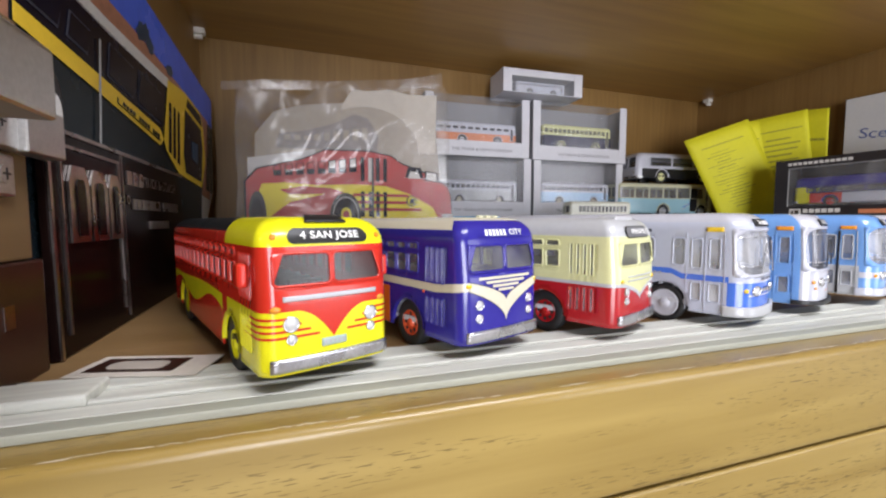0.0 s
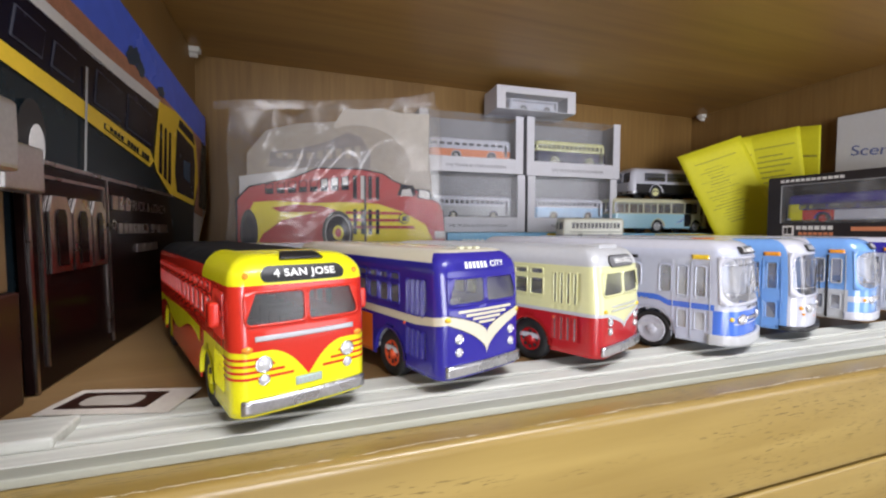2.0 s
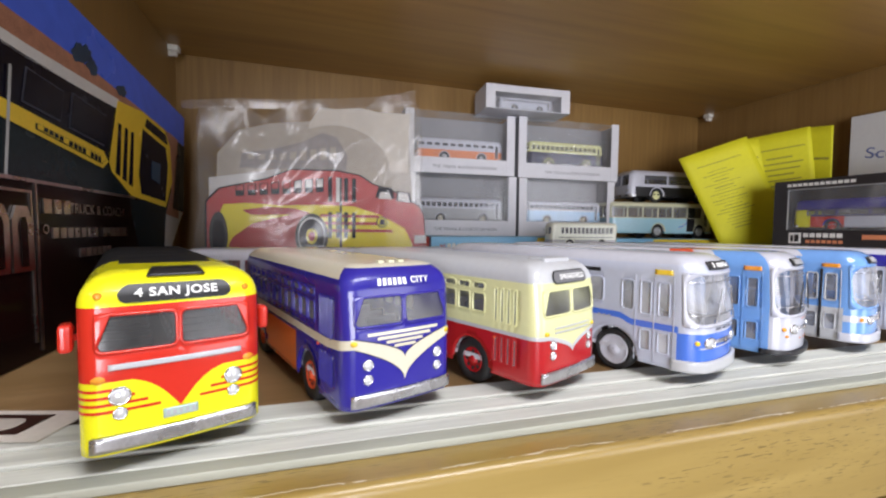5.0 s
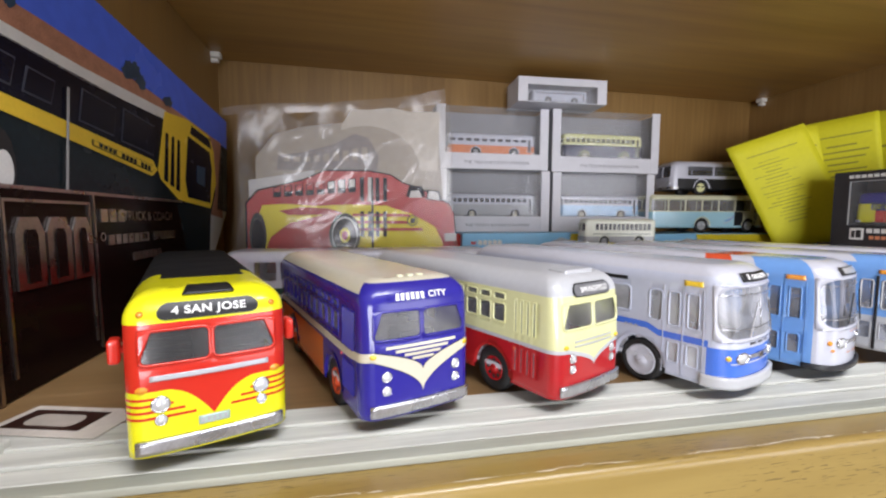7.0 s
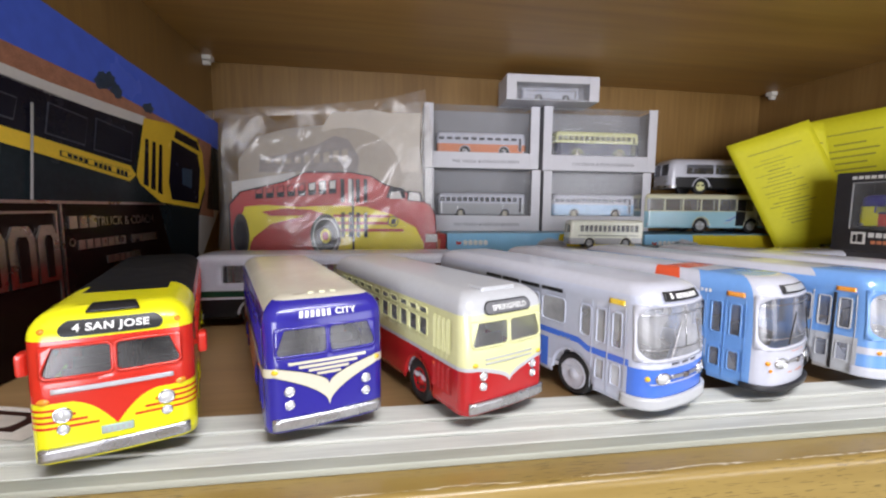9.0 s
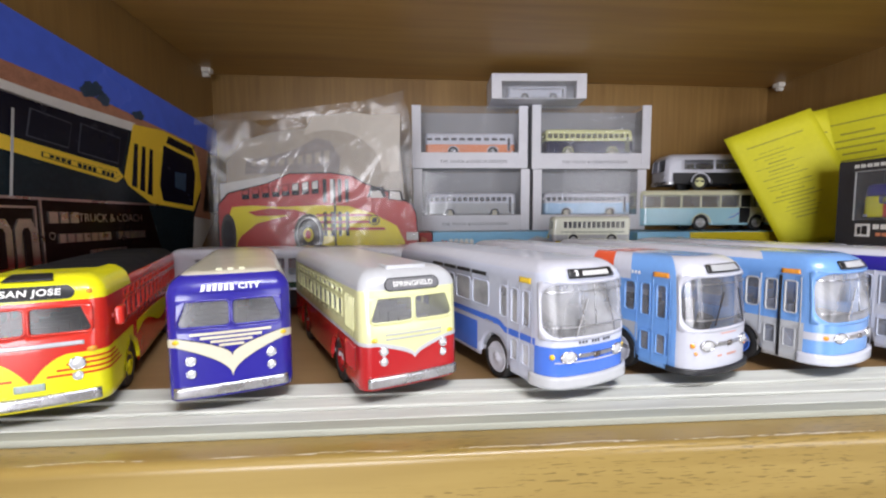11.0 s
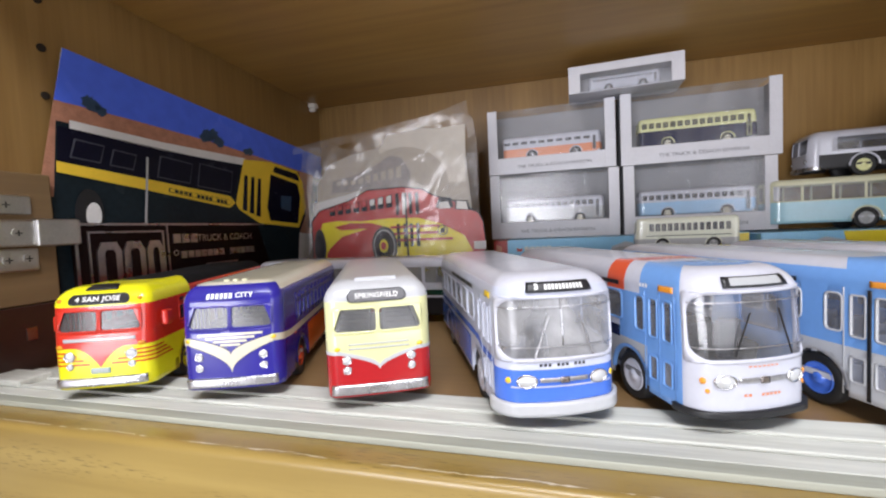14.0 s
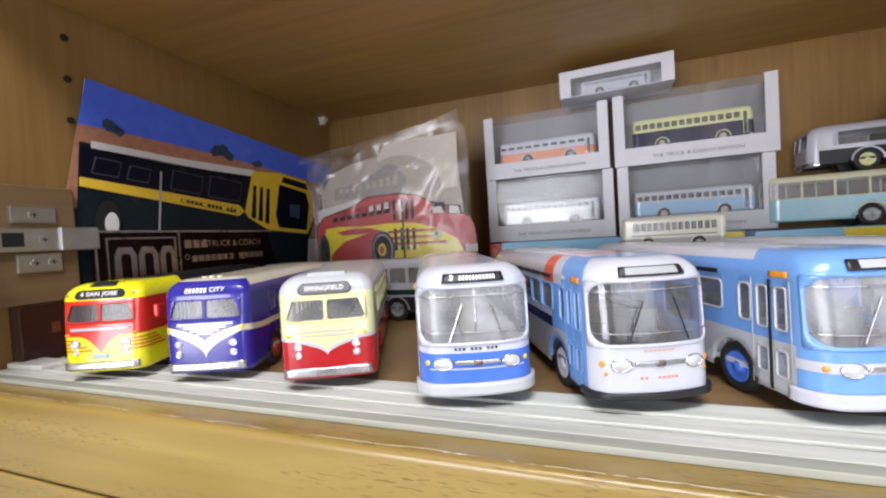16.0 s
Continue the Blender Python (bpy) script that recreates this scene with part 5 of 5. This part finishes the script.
plate([(0, 0), (-0.024, -0.222), (0.30, -0.200), (0.369, -0.120), (0.369, 0)], 0.0006, PAPER_W, "sheet", poster, pose(0, 0, -0.0004))
printed([(0, 0), (-0.0059, -0.046), (0.158, -0.037), (0.369, -0.037), (0.369, 0)], P_SKY, "sky_print", 1)
printed([(-0.0059, -0.044), (0.054, -0.040), (0.158, -0.035), (0.345, -0.035), (0.350, -0.130), (-0.0155, -0.120)], P_BRICK, "brick_print", 2)
printed([(0.345, -0.037), (0.369, -0.037), (0.368, -0.120), (0.330, -0.120)], P_DARK, "shade_print", 2)
random.seed(7)
for a, b, r in ((0.020, -0.038, 0.008), (0.140, -0.030, 0.008), (0.147, -0.027, 0.008), (0.155, -0.033, 0.008), (0.205, -0.032, 0.006), (0.198, -0.034, 0.005), (0.134, -0.034, 0.006), (0.028, -0.041, 0.006)):
    printed([(a + r * random.uniform(0.7, 1.15) * math.cos(k * 0.24), b + r * 0.8 * random.uniform(0.7, 1.15) * math.sin(k * 0.24)) for k in range(26)], P_TREE, "tree_print", 3)
printed([(-0.005, -0.060), (0.083, -0.056), (0.194, -0.047), (0.240, -0.040), (0.306, -0.038), (0.316, -0.062), (0.322, -0.100), (0.306, -0.130), (0.300, -0.200), (-0.024, -0.225), (-0.016, -0.121), (-0.006, -0.120)], P_DARK, "bus_print", 4)
printed([(0.004, -0.057), (0.083, -0.053), (0.196, -0.043), (0.192, -0.052), (0.083, -0.0615), (0.004, -0.064)], P_WHITE, "roof_print", 5)
printed([(-0.004, -0.064), (0.186, -0.055), (0.176, -0.093), (-0.004, -0.091)], P_NIGHT, "window_band_print", 5)
for x0, x1, z0, z1 in ((0.004, 0.030, -0.071, -0.087), (0.034, 0.058, -0.072, -0.087), (0.078, 0.118, -0.067, -0.089), (0.124, 0.174, -0.064, -0.090)):
    printed([(x0, z1), (x1 - 0.003, z1), (x1, z0), (x0 + 0.003, z0)], P_FRAME, "window_frame_print", 6)
    printed([(x0 + 0.001, z1 + 0.001), (x1 - 0.004, z1 + 0.001), (x1 - 0.001, z0 - 0.001), (x0 + 0.004, z0 - 0.001)], P_NIGHT, "window_print", 7)
printed([(-0.005, -0.092), (0.064, -0.0925), (0.170, -0.094), (0.178, -0.101), (0.169, -0.108), (0.064, -0.103), (-0.005, -0.1005)], P_YEL, "belt_print", 6)
printed([(0.090, -0.0975), (0.168, -0.0985), (0.173, -0.101), (0.167, -0.1050), (0.090, -0.1015)], P_DARK, "belt_line_print", 7)
printed([(0.091, -0.0980), (0.1675, -0.0990), (0.172, -0.101), (0.1665, -0.1045), (0.091, -0.1010)], P_YEL, "belt_fill_print", 8)
for k in range(13):
    if k not in (4, 9):
        printed([(0.096 + 0.0053 * k, -0.1010 - 0.0003 * k), (0.0998 + 0.0053 * k, -0.1010 - 0.0003 * k), (0.0998 + 0.0053 * k, -0.0985 - 0.00015 * k), (0.096 + 0.0053 * k, -0.0985 - 0.00015 * k)], P_DARK, "letter_bar", 9)
printed([(0.192, -0.045), (0.242, -0.037), (0.300, -0.038), (0.314, -0.052), (0.322, -0.090), (0.303, -0.122), (0.219, -0.122), (0.184, -0.108), (0.179, -0.101)], P_YEL, "front_print", 6)
printed([(0.241, -0.054), (0.300, -0.057), (0.307, -0.075), (0.301, -0.116), (0.240, -0.117), (0.234, -0.100)], P_NIGHT, "windshield_print", 7)
printed([(0.250, -0.041), (0.300, -0.042), (0.306, -0.052), (0.246, -0.050)], P_NIGHT, "sign_print", 7)
for x0 in (0.189, 0.201, 0.213):
    printed([(x0, -0.108 - (x0 - 0.189) * 0.2), (x0 + 0.008, -0.109 - (x0 - 0.189) * 0.2), (x0 + 0.009, -0.064), (x0 + 0.004, -0.064)], P_NIGHT, "door_print", 7)
printed([(0.262, -0.080), (0.285, -0.078), (0.283, -0.100), (0.262, -0.098)], P_TREE, "glass_print", 8)
printed([(0.0665, -0.072), (0.0685, -0.072), (0.0665, -0.150), (0.0645, -0.150)], GREY_P, "joint_print", 8)
printed([(0.018 + 0.011 * math.cos(k * 0.4), -0.130 + 0.020 * math.sin(k * 0.4)) for k in range(16)], BLACK, "tyre_print", 8)
printed([(0.021 + 0.006 * math.cos(k * 0.4), -0.132 + 0.011 * math.sin(k * 0.4)) for k in range(16)], P_WHITE, "wheel_print", 9)

plaque = thing("plaque", pose(-0.1035, 0.2320, 0.0005, 90, 0, 90) @ pose(0, 0, 0, -0.6, 0, 0), "dark brown glossy maker's plaque with silver lettering shapes", "plaque")
PH, PL = 0.1085, 0.320
part("board", block(0, PL, 0, PH, -0.004, 0.0, 0.0008), PLAQUE, plaque)
part("edge_strip", blocks((0, 0.0022, 0.0, PH, 0.0, 0.0010), (0.0022, PL, PH - 0.0020, PH, 0.0, 0.0010)), PLAQUE_S, plaque, "worn silver edge")
part("emblem_frame", blocks((0.010, 0.0115, 0.010, PH - 0.007, 0, 0.001), (0.078, 0.0795, 0.010, PH - 0.007, 0, 0.001), (0.0115, 0.078, PH - 0.0085, PH - 0.007, 0, 0.001), (0.083, 0.0845, 0.004, PH - 0.002, 0, 0.001)), PLAQUE_S, plaque)


def blade(points, mat, name="letter_shape"):
    return plate(points, 0.0012, mat, name, plaque, pose(0, 0, 0.0002))


zb, zt = 0.054, 0.092
for x0, x1 in ((0.016, 0.0355), (0.0385, 0.0575), (0.0605, 0.0770)):
    blade([(x0, zb), (x1, zb), (x1 + 0.001, zb + 0.010), (x1 + 0.001, zt - 0.008), (x1 - 0.003, zt), (x0 + 0.004, zt), (x0, zt - 0.008)], PLAQUE_S, "emblem_bar")
    plate([(x0 + 0.0060, zb + 0.003), (x1 - 0.0050, zb + 0.003), (x1 - 0.0050, zt - 0.010), (x1 - 0.0065, zt - 0.0065), (x0 + 0.0075, zt - 0.0065), (x0 + 0.0060, zt - 0.010)], 0.0006, PLAQUE, "emblem_inset", plaque, pose(0, 0, 0.0016))
lettering("TRUCK & COACH", 0.0105, PLAQUE_S, plaque, pose(0.162, PH - 0.016, 0.0006), 1.0)
for k in range(3):
    blade([(0.090 + 0.0105 * k, PH - 0.020), (0.098 + 0.0105 * k, PH - 0.020), (0.098 + 0.0105 * k, PH - 0.011), (0.090 + 0.0105 * k, PH - 0.011)], PLAQUE_S, "name_bar")
for k in range(13):
    if k != 7:
        blade([(0.098 + 0.0085 * k, PH - 0.036), (0.1045 + 0.0085 * k, PH - 0.036), (0.1045 + 0.0085 * k, PH - 0.029), (0.098 + 0.0085 * k, PH - 0.029)], PLAQUE_S, "name_bar")
for k in range(6):
    blade([(0.130 + 0.008 * k, PH - 0.050), (0.136 + 0.008 * k, PH - 0.050), (0.136 + 0.008 * k, PH - 0.044), (0.130 + 0.008 * k, PH - 0.044)], PLAQUE_S, "name_bar")
ring_v = [(0.092 + r * math.cos(k * math.pi / 8), PH - 0.030 + r * math.sin(k * math.pi / 8), 0.0008) for r in (0.0022, 0.0030) for k in range(16)]
put("screw_ring", mesh_of("screw_ring", ring_v, [[k, (k + 1) % 16, 16 + (k + 1) % 16, 16 + k] for k in range(16)], PLAQUE_S), plaque)

# ---------------------------------------------------------------- hinge on a wooden block
hinge = thing("hinge", pose(X0, 0.190, 0.1015), "nickel cup hinge screwed to a wooden block", "hinge")
part("mounting_block", block(0, 0.0130, -0.075, 0.0300, -0.052, 0.044, 0.0012), W_BLOCK, hinge, "pale wooden mounting block")
part("base_plate", block(0.0130, 0.0155, -0.0150, 0.0150, 0.0135, 0.027, 0.0011), NICKEL, hinge)
part("base_plate", block(0.0130, 0.0155, -0.0130, 0.0170, -0.027, -0.011, 0.0011), NICKEL, hinge)
part("arm", block(0.0130, 0.0185, -0.090, 0.0450, -0.0095, 0.0095, 0.0018, 3), NICKEL, hinge)
part("arm_body", block(0.0130, 0.0215, 0.0140, 0.0420, -0.0098, 0.0102, 0.0016, 3), NICKEL, hinge)
part("knuckle", blocks((0.004, 0.0615, -0.0930, -0.0570, -0.0110, 0.0068, 0.0016, 3), (0.010, 0.0560, -0.0575, -0.0460, -0.0080, 0.0040, 0.0012)), NICKEL, hinge, "bright nickel hinge knuckle")
part("arm_slot", block(0.0183, 0.0190, -0.022, -0.009, -0.0055, 0.0055), BLACK, hinge)
for yy, zz in ((0.0, 0.020), (-0.001, -0.019), (0.0105, -0.0185), (0.004, 0.0), (-0.034, 0.0)):
    hh = 0.0186 if zz == 0.0 else 0.0157
    screw = part("screw", rod((hh - 0.002, yy, zz), (hh + 0.0006, yy, zz), 0.0036, 16), NICKEL, hinge)
    part("slot", blocks((hh + 0.0006, hh + 0.0008, yy - 0.0022, yy + 0.0022, zz - 0.0004, zz + 0.0004), (hh + 0.0006, hh + 0.00078, yy - 0.0004, yy + 0.0004, zz - 0.0022, zz + 0.0022)), BLACK, screw)

spine = thing("book", pose(X0 + 0.0005, 0.1760, 0.0), "dark brown book standing against the cabinet side", "book")
part("cover", block(0, 0.0140, 0, 0.0480, 0, 0.0490, 0.0010), PLAQUE_F, spine)
part("spine_mark", block(0.0141, 0.0144, 0.0200, 0.0260, 0.0240, 0.0330), PLAQUE_S, spine)

# photo lying on the shelf by the plaque
photo = thing("photograph", pose(-0.062, 0.206, 0.0034, 0, 0, -16), "small glossy photograph lying by the track", "photograph")
part("sheet", block(-0.026, 0.026, -0.0125, 0.0130, -0.0010, -0.0006), PAPER_P, photo)
part("picture", block(-0.022, 0.014, -0.0075, 0.0090, -0.00058, -0.0004), PLAQUE_F, photo, "dark brown picture")
plate(rounded(-0.016, 0.008, -0.005, 0.005, 0.004), 0.0002, PAPER_B, "picture_light", photo, pose(0, 0, -0.00038), "pale patch in the picture")

# ---------------------------------------------------------------- clear bag with a printed bus card
bag = thing("plastic_bag", pose(0.063, 0.497, 0.0), "clear crinkled plastic bag holding a printed bus card", "plastic bag")


def card_shape(points, mat, name, layer, label=""):
    return plate(points, 0.0003, mat, name, bag, pose(0, -0.0006 * layer, 0, 90, 0, 0), label)


card_shape([(-0.108, 0.001), (0.112, 0.001), (0.110, 0.120), (0.104, 0.190), (0.086, 0.200), (0.040, 0.206), (-0.010, 0.202), (-0.052, 0.196), (-0.084, 0.186), (-0.104, 0.160)], PAPER_B, "backing_card", 0, "beige backing card")
card_shape([(-0.018, 0.150), (0.104, 0.150), (0.106, 0.221), (0.070, 0.2190), (0.046, 0.2225), (0.018, 0.2180), (0.002, 0.2190), (-0.010, 0.200)], PAPER_P, "paper", 1, "pale folded paper")
card_shape([(-0.112, 0.001), (-0.112, 0.134), (-0.06, 0.143), (-0.03, 0.150), (-0.03, 0.001)], PAPER_W, "paper", 1)
card_shape([(0.020 + 0.062 * math.cos(k * 0.21), 0.150 + 0.050 * math.sin(k * 0.21)) for k in range(30)], PAPER_B, "round_label", 2)
card_shape([(-0.082, 0.146), (0.030, 0.148), (0.032, 0.166), (0.020, 0.186), (0.004, 0.190), (-0.018, 0.178), (-0.048, 0.168), (-0.080, 0.162)], PAPER_G, "grey_picture", 3, "faded grey bus picture")
for k in range(9):
    x0, rise = -0.074 + 0.0108 * k, 0.0022 * max(0, k - 2)
    card_shape([(x0, 0.156 + 0.35 * rise), (x0 + 0.0062, 0.156 + 0.35 * rise), (x0 + 0.0066, 0.162 + rise), (x0, 0.161 + rise)], PAPER_B, "faded_window", 3.5)
# printed red and yellow bus
card_shape([(-0.117, 0.001), (-0.116, 0.109), (-0.103, 0.1235), (-0.080, 0.1295), (-0.056, 0.1355), (-0.030, 0.1475), (0.020, 0.1487), (0.0465, 0.1445), (0.061, 0.1355), (0.086, 0.1275), (0.109, 0.1155), (0.119, 0.1102), (0.1245, 0.0985), (0.1265, 0.075), (0.1265, 0.001)], P_DARK, "outline_print", 3.5)
card_shape([(-0.115, 0.001), (-0.114, 0.108), (-0.102, 0.122), (-0.080, 0.128), (-0.056, 0.134), (-0.030, 0.146), (0.020, 0.147), (0.046, 0.143), (0.060, 0.134), (0.085, 0.126), (0.108, 0.114), (0.118, 0.109), (0.1235, 0.098), (0.1255, 0.075), (0.1255, 0.001)], P_RED, "bus_print", 4, "red printed bus")
card_shape([(-0.110, 0.001), (-0.090, 0.070), (-0.070, 0.086), (-0.040, 0.094), (-0.012, 0.100), (-0.004, 0.088), (0.0, 0.06), (0.0, 0.001), (0.108, 0.001), (0.110, 0.062), (0.100, 0.082), (0.070, 0.098), (0.040, 0.107), (0.0, 0.108), (-0.040, 0.106), (-0.075, 0.108), (-0.098, 0.106), (-0.104, 0.090)], P_YEL2, "flash_print", 5, "yellow printed flash")
card_shape([(-0.110, 0.001), (-0.092, 0.066), (-0.072, 0.082), (-0.040, 0.090), (-0.016, 0.095), (-0.006, 0.084), (-0.003, 0.060), (-0.003, 0.001)], P_RED, "side_print", 6)
card_shape([(-0.080, 0.100), (-0.055, 0.1045), (-0.025, 0.103), (-0.012, 0.099), (-0.030, 0.096), (-0.070, 0.095)], P_RED, "panel_print", 6)
for k in range(8):
    x0 = -0.086 + 0.0118 * k
    card_shape([(x0, 0.115 + 0.0010 * k), (x0 + 0.0085, 0.1155 + 0.0010 * k), (x0 + 0.0085, 0.128 + 0.0016 * k), (x0, 0.126 + 0.0016 * k)], P_NIGHT, "window_print", 6)
    card_shape([(x0 + 0.001, 0.121 + 0.0010 * k), (x0 + 0.0075, 0.1215 + 0.0010 * k), (x0 + 0.0075, 0.127 + 0.0016 * k), (x0 + 0.001, 0.125 + 0.0016 * k)], P_RED if k < 5 else P_WHITE, "window_print", 7)
for x0 in (0.010, 0.019, 0.028, 0.037):
    card_shape([(x0, 0.112), (x0 + 0.0045, 0.112), (x0 + 0.0045, 0.140), (x0, 0.140)], P_NIGHT if x0 != 0.019 else P_WHITE, "door_print", 6)
    card_shape([(x0, 0.070), (x0 + 0.0042, 0.070), (x0 + 0.0042, 0.100), (x0, 0.100)], P_NIGHT, "door_print", 6)
card_shape([(0.023, 0.055), (0.0255, 0.055), (0.0255, 0.140), (0.023, 0.140)], BLACK, "door_line", 7)
for k in range(3):
    card_shape([(0.001, 0.077 + 0.0085 * k), (0.086 - 0.008 * k, 0.077 + 0.0085 * k), (0.084 - 0.008 * k, 0.0805 + 0.0085 * k), (0.001, 0.0805 + 0.0085 * k)], P_RED, "stripe_print", 6)
card_shape([(0.064, 0.118), (0.068, 0.131), (0.084, 0.131), (0.088, 0.118)], P_NIGHT, "glass_print", 6)
card_shape([(0.068, 0.117), (0.070, 0.125), (0.080, 0.126), (0.084, 0.117)], P_WHITE, "glass_print", 7)
card_shape([(0.089, 0.115), (0.090, 0.1275), (0.106, 0.1255), (0.109, 0.113)], P_NIGHT, "glass_print", 6)
card_shape([(0.091, 0.116), (0.092, 0.126), (0.104, 0.124), (0.106, 0.114)], P_WHITE, "glass_print", 7)
card_shape([(0.0720 + 0.0068 * math.cos(k * 0.4), 0.0895 + 0.0068 * math.sin(k * 0.4)) for k in range(16)], BLACK, "emblem_print", 7)
card_shape([(0.0720 + 0.0054 * math.cos(k * 0.4), 0.0895 + 0.0054 * math.sin(k * 0.4)) for k in range(16)], P_YEL2, "emblem_print", 8)
card_shape([(0.069, 0.086), (0.075, 0.086), (0.076, 0.093), (0.070, 0.0925)], BLACK, "emblem_print", 9)
for cx, rx in ((-0.008, 0.018), (-0.103, 0.009)):
    for k, mt in ((1.0, BLACK), (0.84, GREY_P), (0.76, P_NIGHT), (0.34, P_YEL2), (0.2, P_RED)) if cx > -0.05 else ((1.0, BLACK), (0.7, P_NIGHT)):
        card_shape([(cx + rx * k * math.cos(i * 0.3), 0.072 + 0.026 * k * math.sin(i * 0.3)) for i in range(21)], mt, "wheel_print", 7 + int((1 - k) * 9))
card_shape([(0.112, 0.064), (0.127, 0.064), (0.127, 0.074), (0.112, 0.074)], PAPER_W, "price_label", 8, "small white label")

# the bag itself: two crinkled sheets that meet at the rim
random.seed(11)


def bag_sheet(name, front):
    n, k = 64, 52
    verts, faces = [], []
    for j in range(k + 1):
        for i in range(n + 1):
            a, b = i / n, j / k
            x = -0.132 + 0.014 * b * (1 - a) + (0.264 - 0.018 * b) * a + 0.006 * math.sin(b * 8 + 1) * (a - 0.5)
            z = 0.002 + (0.200 + 0.032 * a + 0.005 * math.sin(a * 17) + 0.003 * math.sin(a * 41)) * b
            edge = min(1.0, 5 * min(a, 1 - a)) * min(1.0, 4 * min(b + 0.1, 1 - b + 0.02))
            crease = noise.noise(Vector((a * 4.0, b * 3.0, 3.1))) + 0.9 * (1 - abs(noise.noise(Vector((a * 2.2 + b * 1.5, b * 6 - a * 4, 7.7))))) ** 5 + 0.6 * (1 - abs(noise.noise(Vector((a * 8 - b * 5, b * 2 + a * 2, 1.7))))) ** 6
            upper = max(0.0, (b - 0.45) / 0.55)
            y = -0.0085 - 0.016 * edge * (0.5 + 0.6 * upper) - (0.013 * upper + 0.0016) * crease * edge if front else 0.0030 + 0.012 * edge
            verts.append((x, y, z))
    for j in range(k):
        for i in range(n):
            q = j * (n + 1) + i
            faces.append([q, q + 1, q + n + 2, q + n + 1])
    ob = put(name, mesh_of(name, verts, faces, BAG), bag, "clear crinkled film")
    ob.visible_shadow = False
    return ob


bag_sheet("bag_front", True)
bag_sheet("bag_back", False)
seal = [(-0.134, -0.009, 0.210), (-0.09, -0.012, 0.216), (-0.03, -0.018, 0.219), (0.03, -0.020, 0.226), (0.07, -0.014, 0.234), (0.110, -0.009, 0.247), (0.112, -0.008, 0.230), (0.04, -0.016, 0.216), (-0.134, -0.009, 0.202)]
flap = put("bag_flap", mesh_of("bag_flap", seal, [[0, 1, 8], [1, 2, 7, 8], [2, 3, 7], [3, 4, 6, 7], [4, 5, 6]], BAG), bag, "open film flap")
flap.visible_shadow = False

# added housing over the assumed overhead lamp, out of view
fixture = thing("overhead_light_housing", look(LAMP, (0.25, -0.05, 0.0)), "plain white housing added out of view over the overhead lamp", "lamp")
part("housing", block(-0.58, 0.58, -0.33, 0.33, 0.01, 0.06, 0.005), PLASTER, fixture)
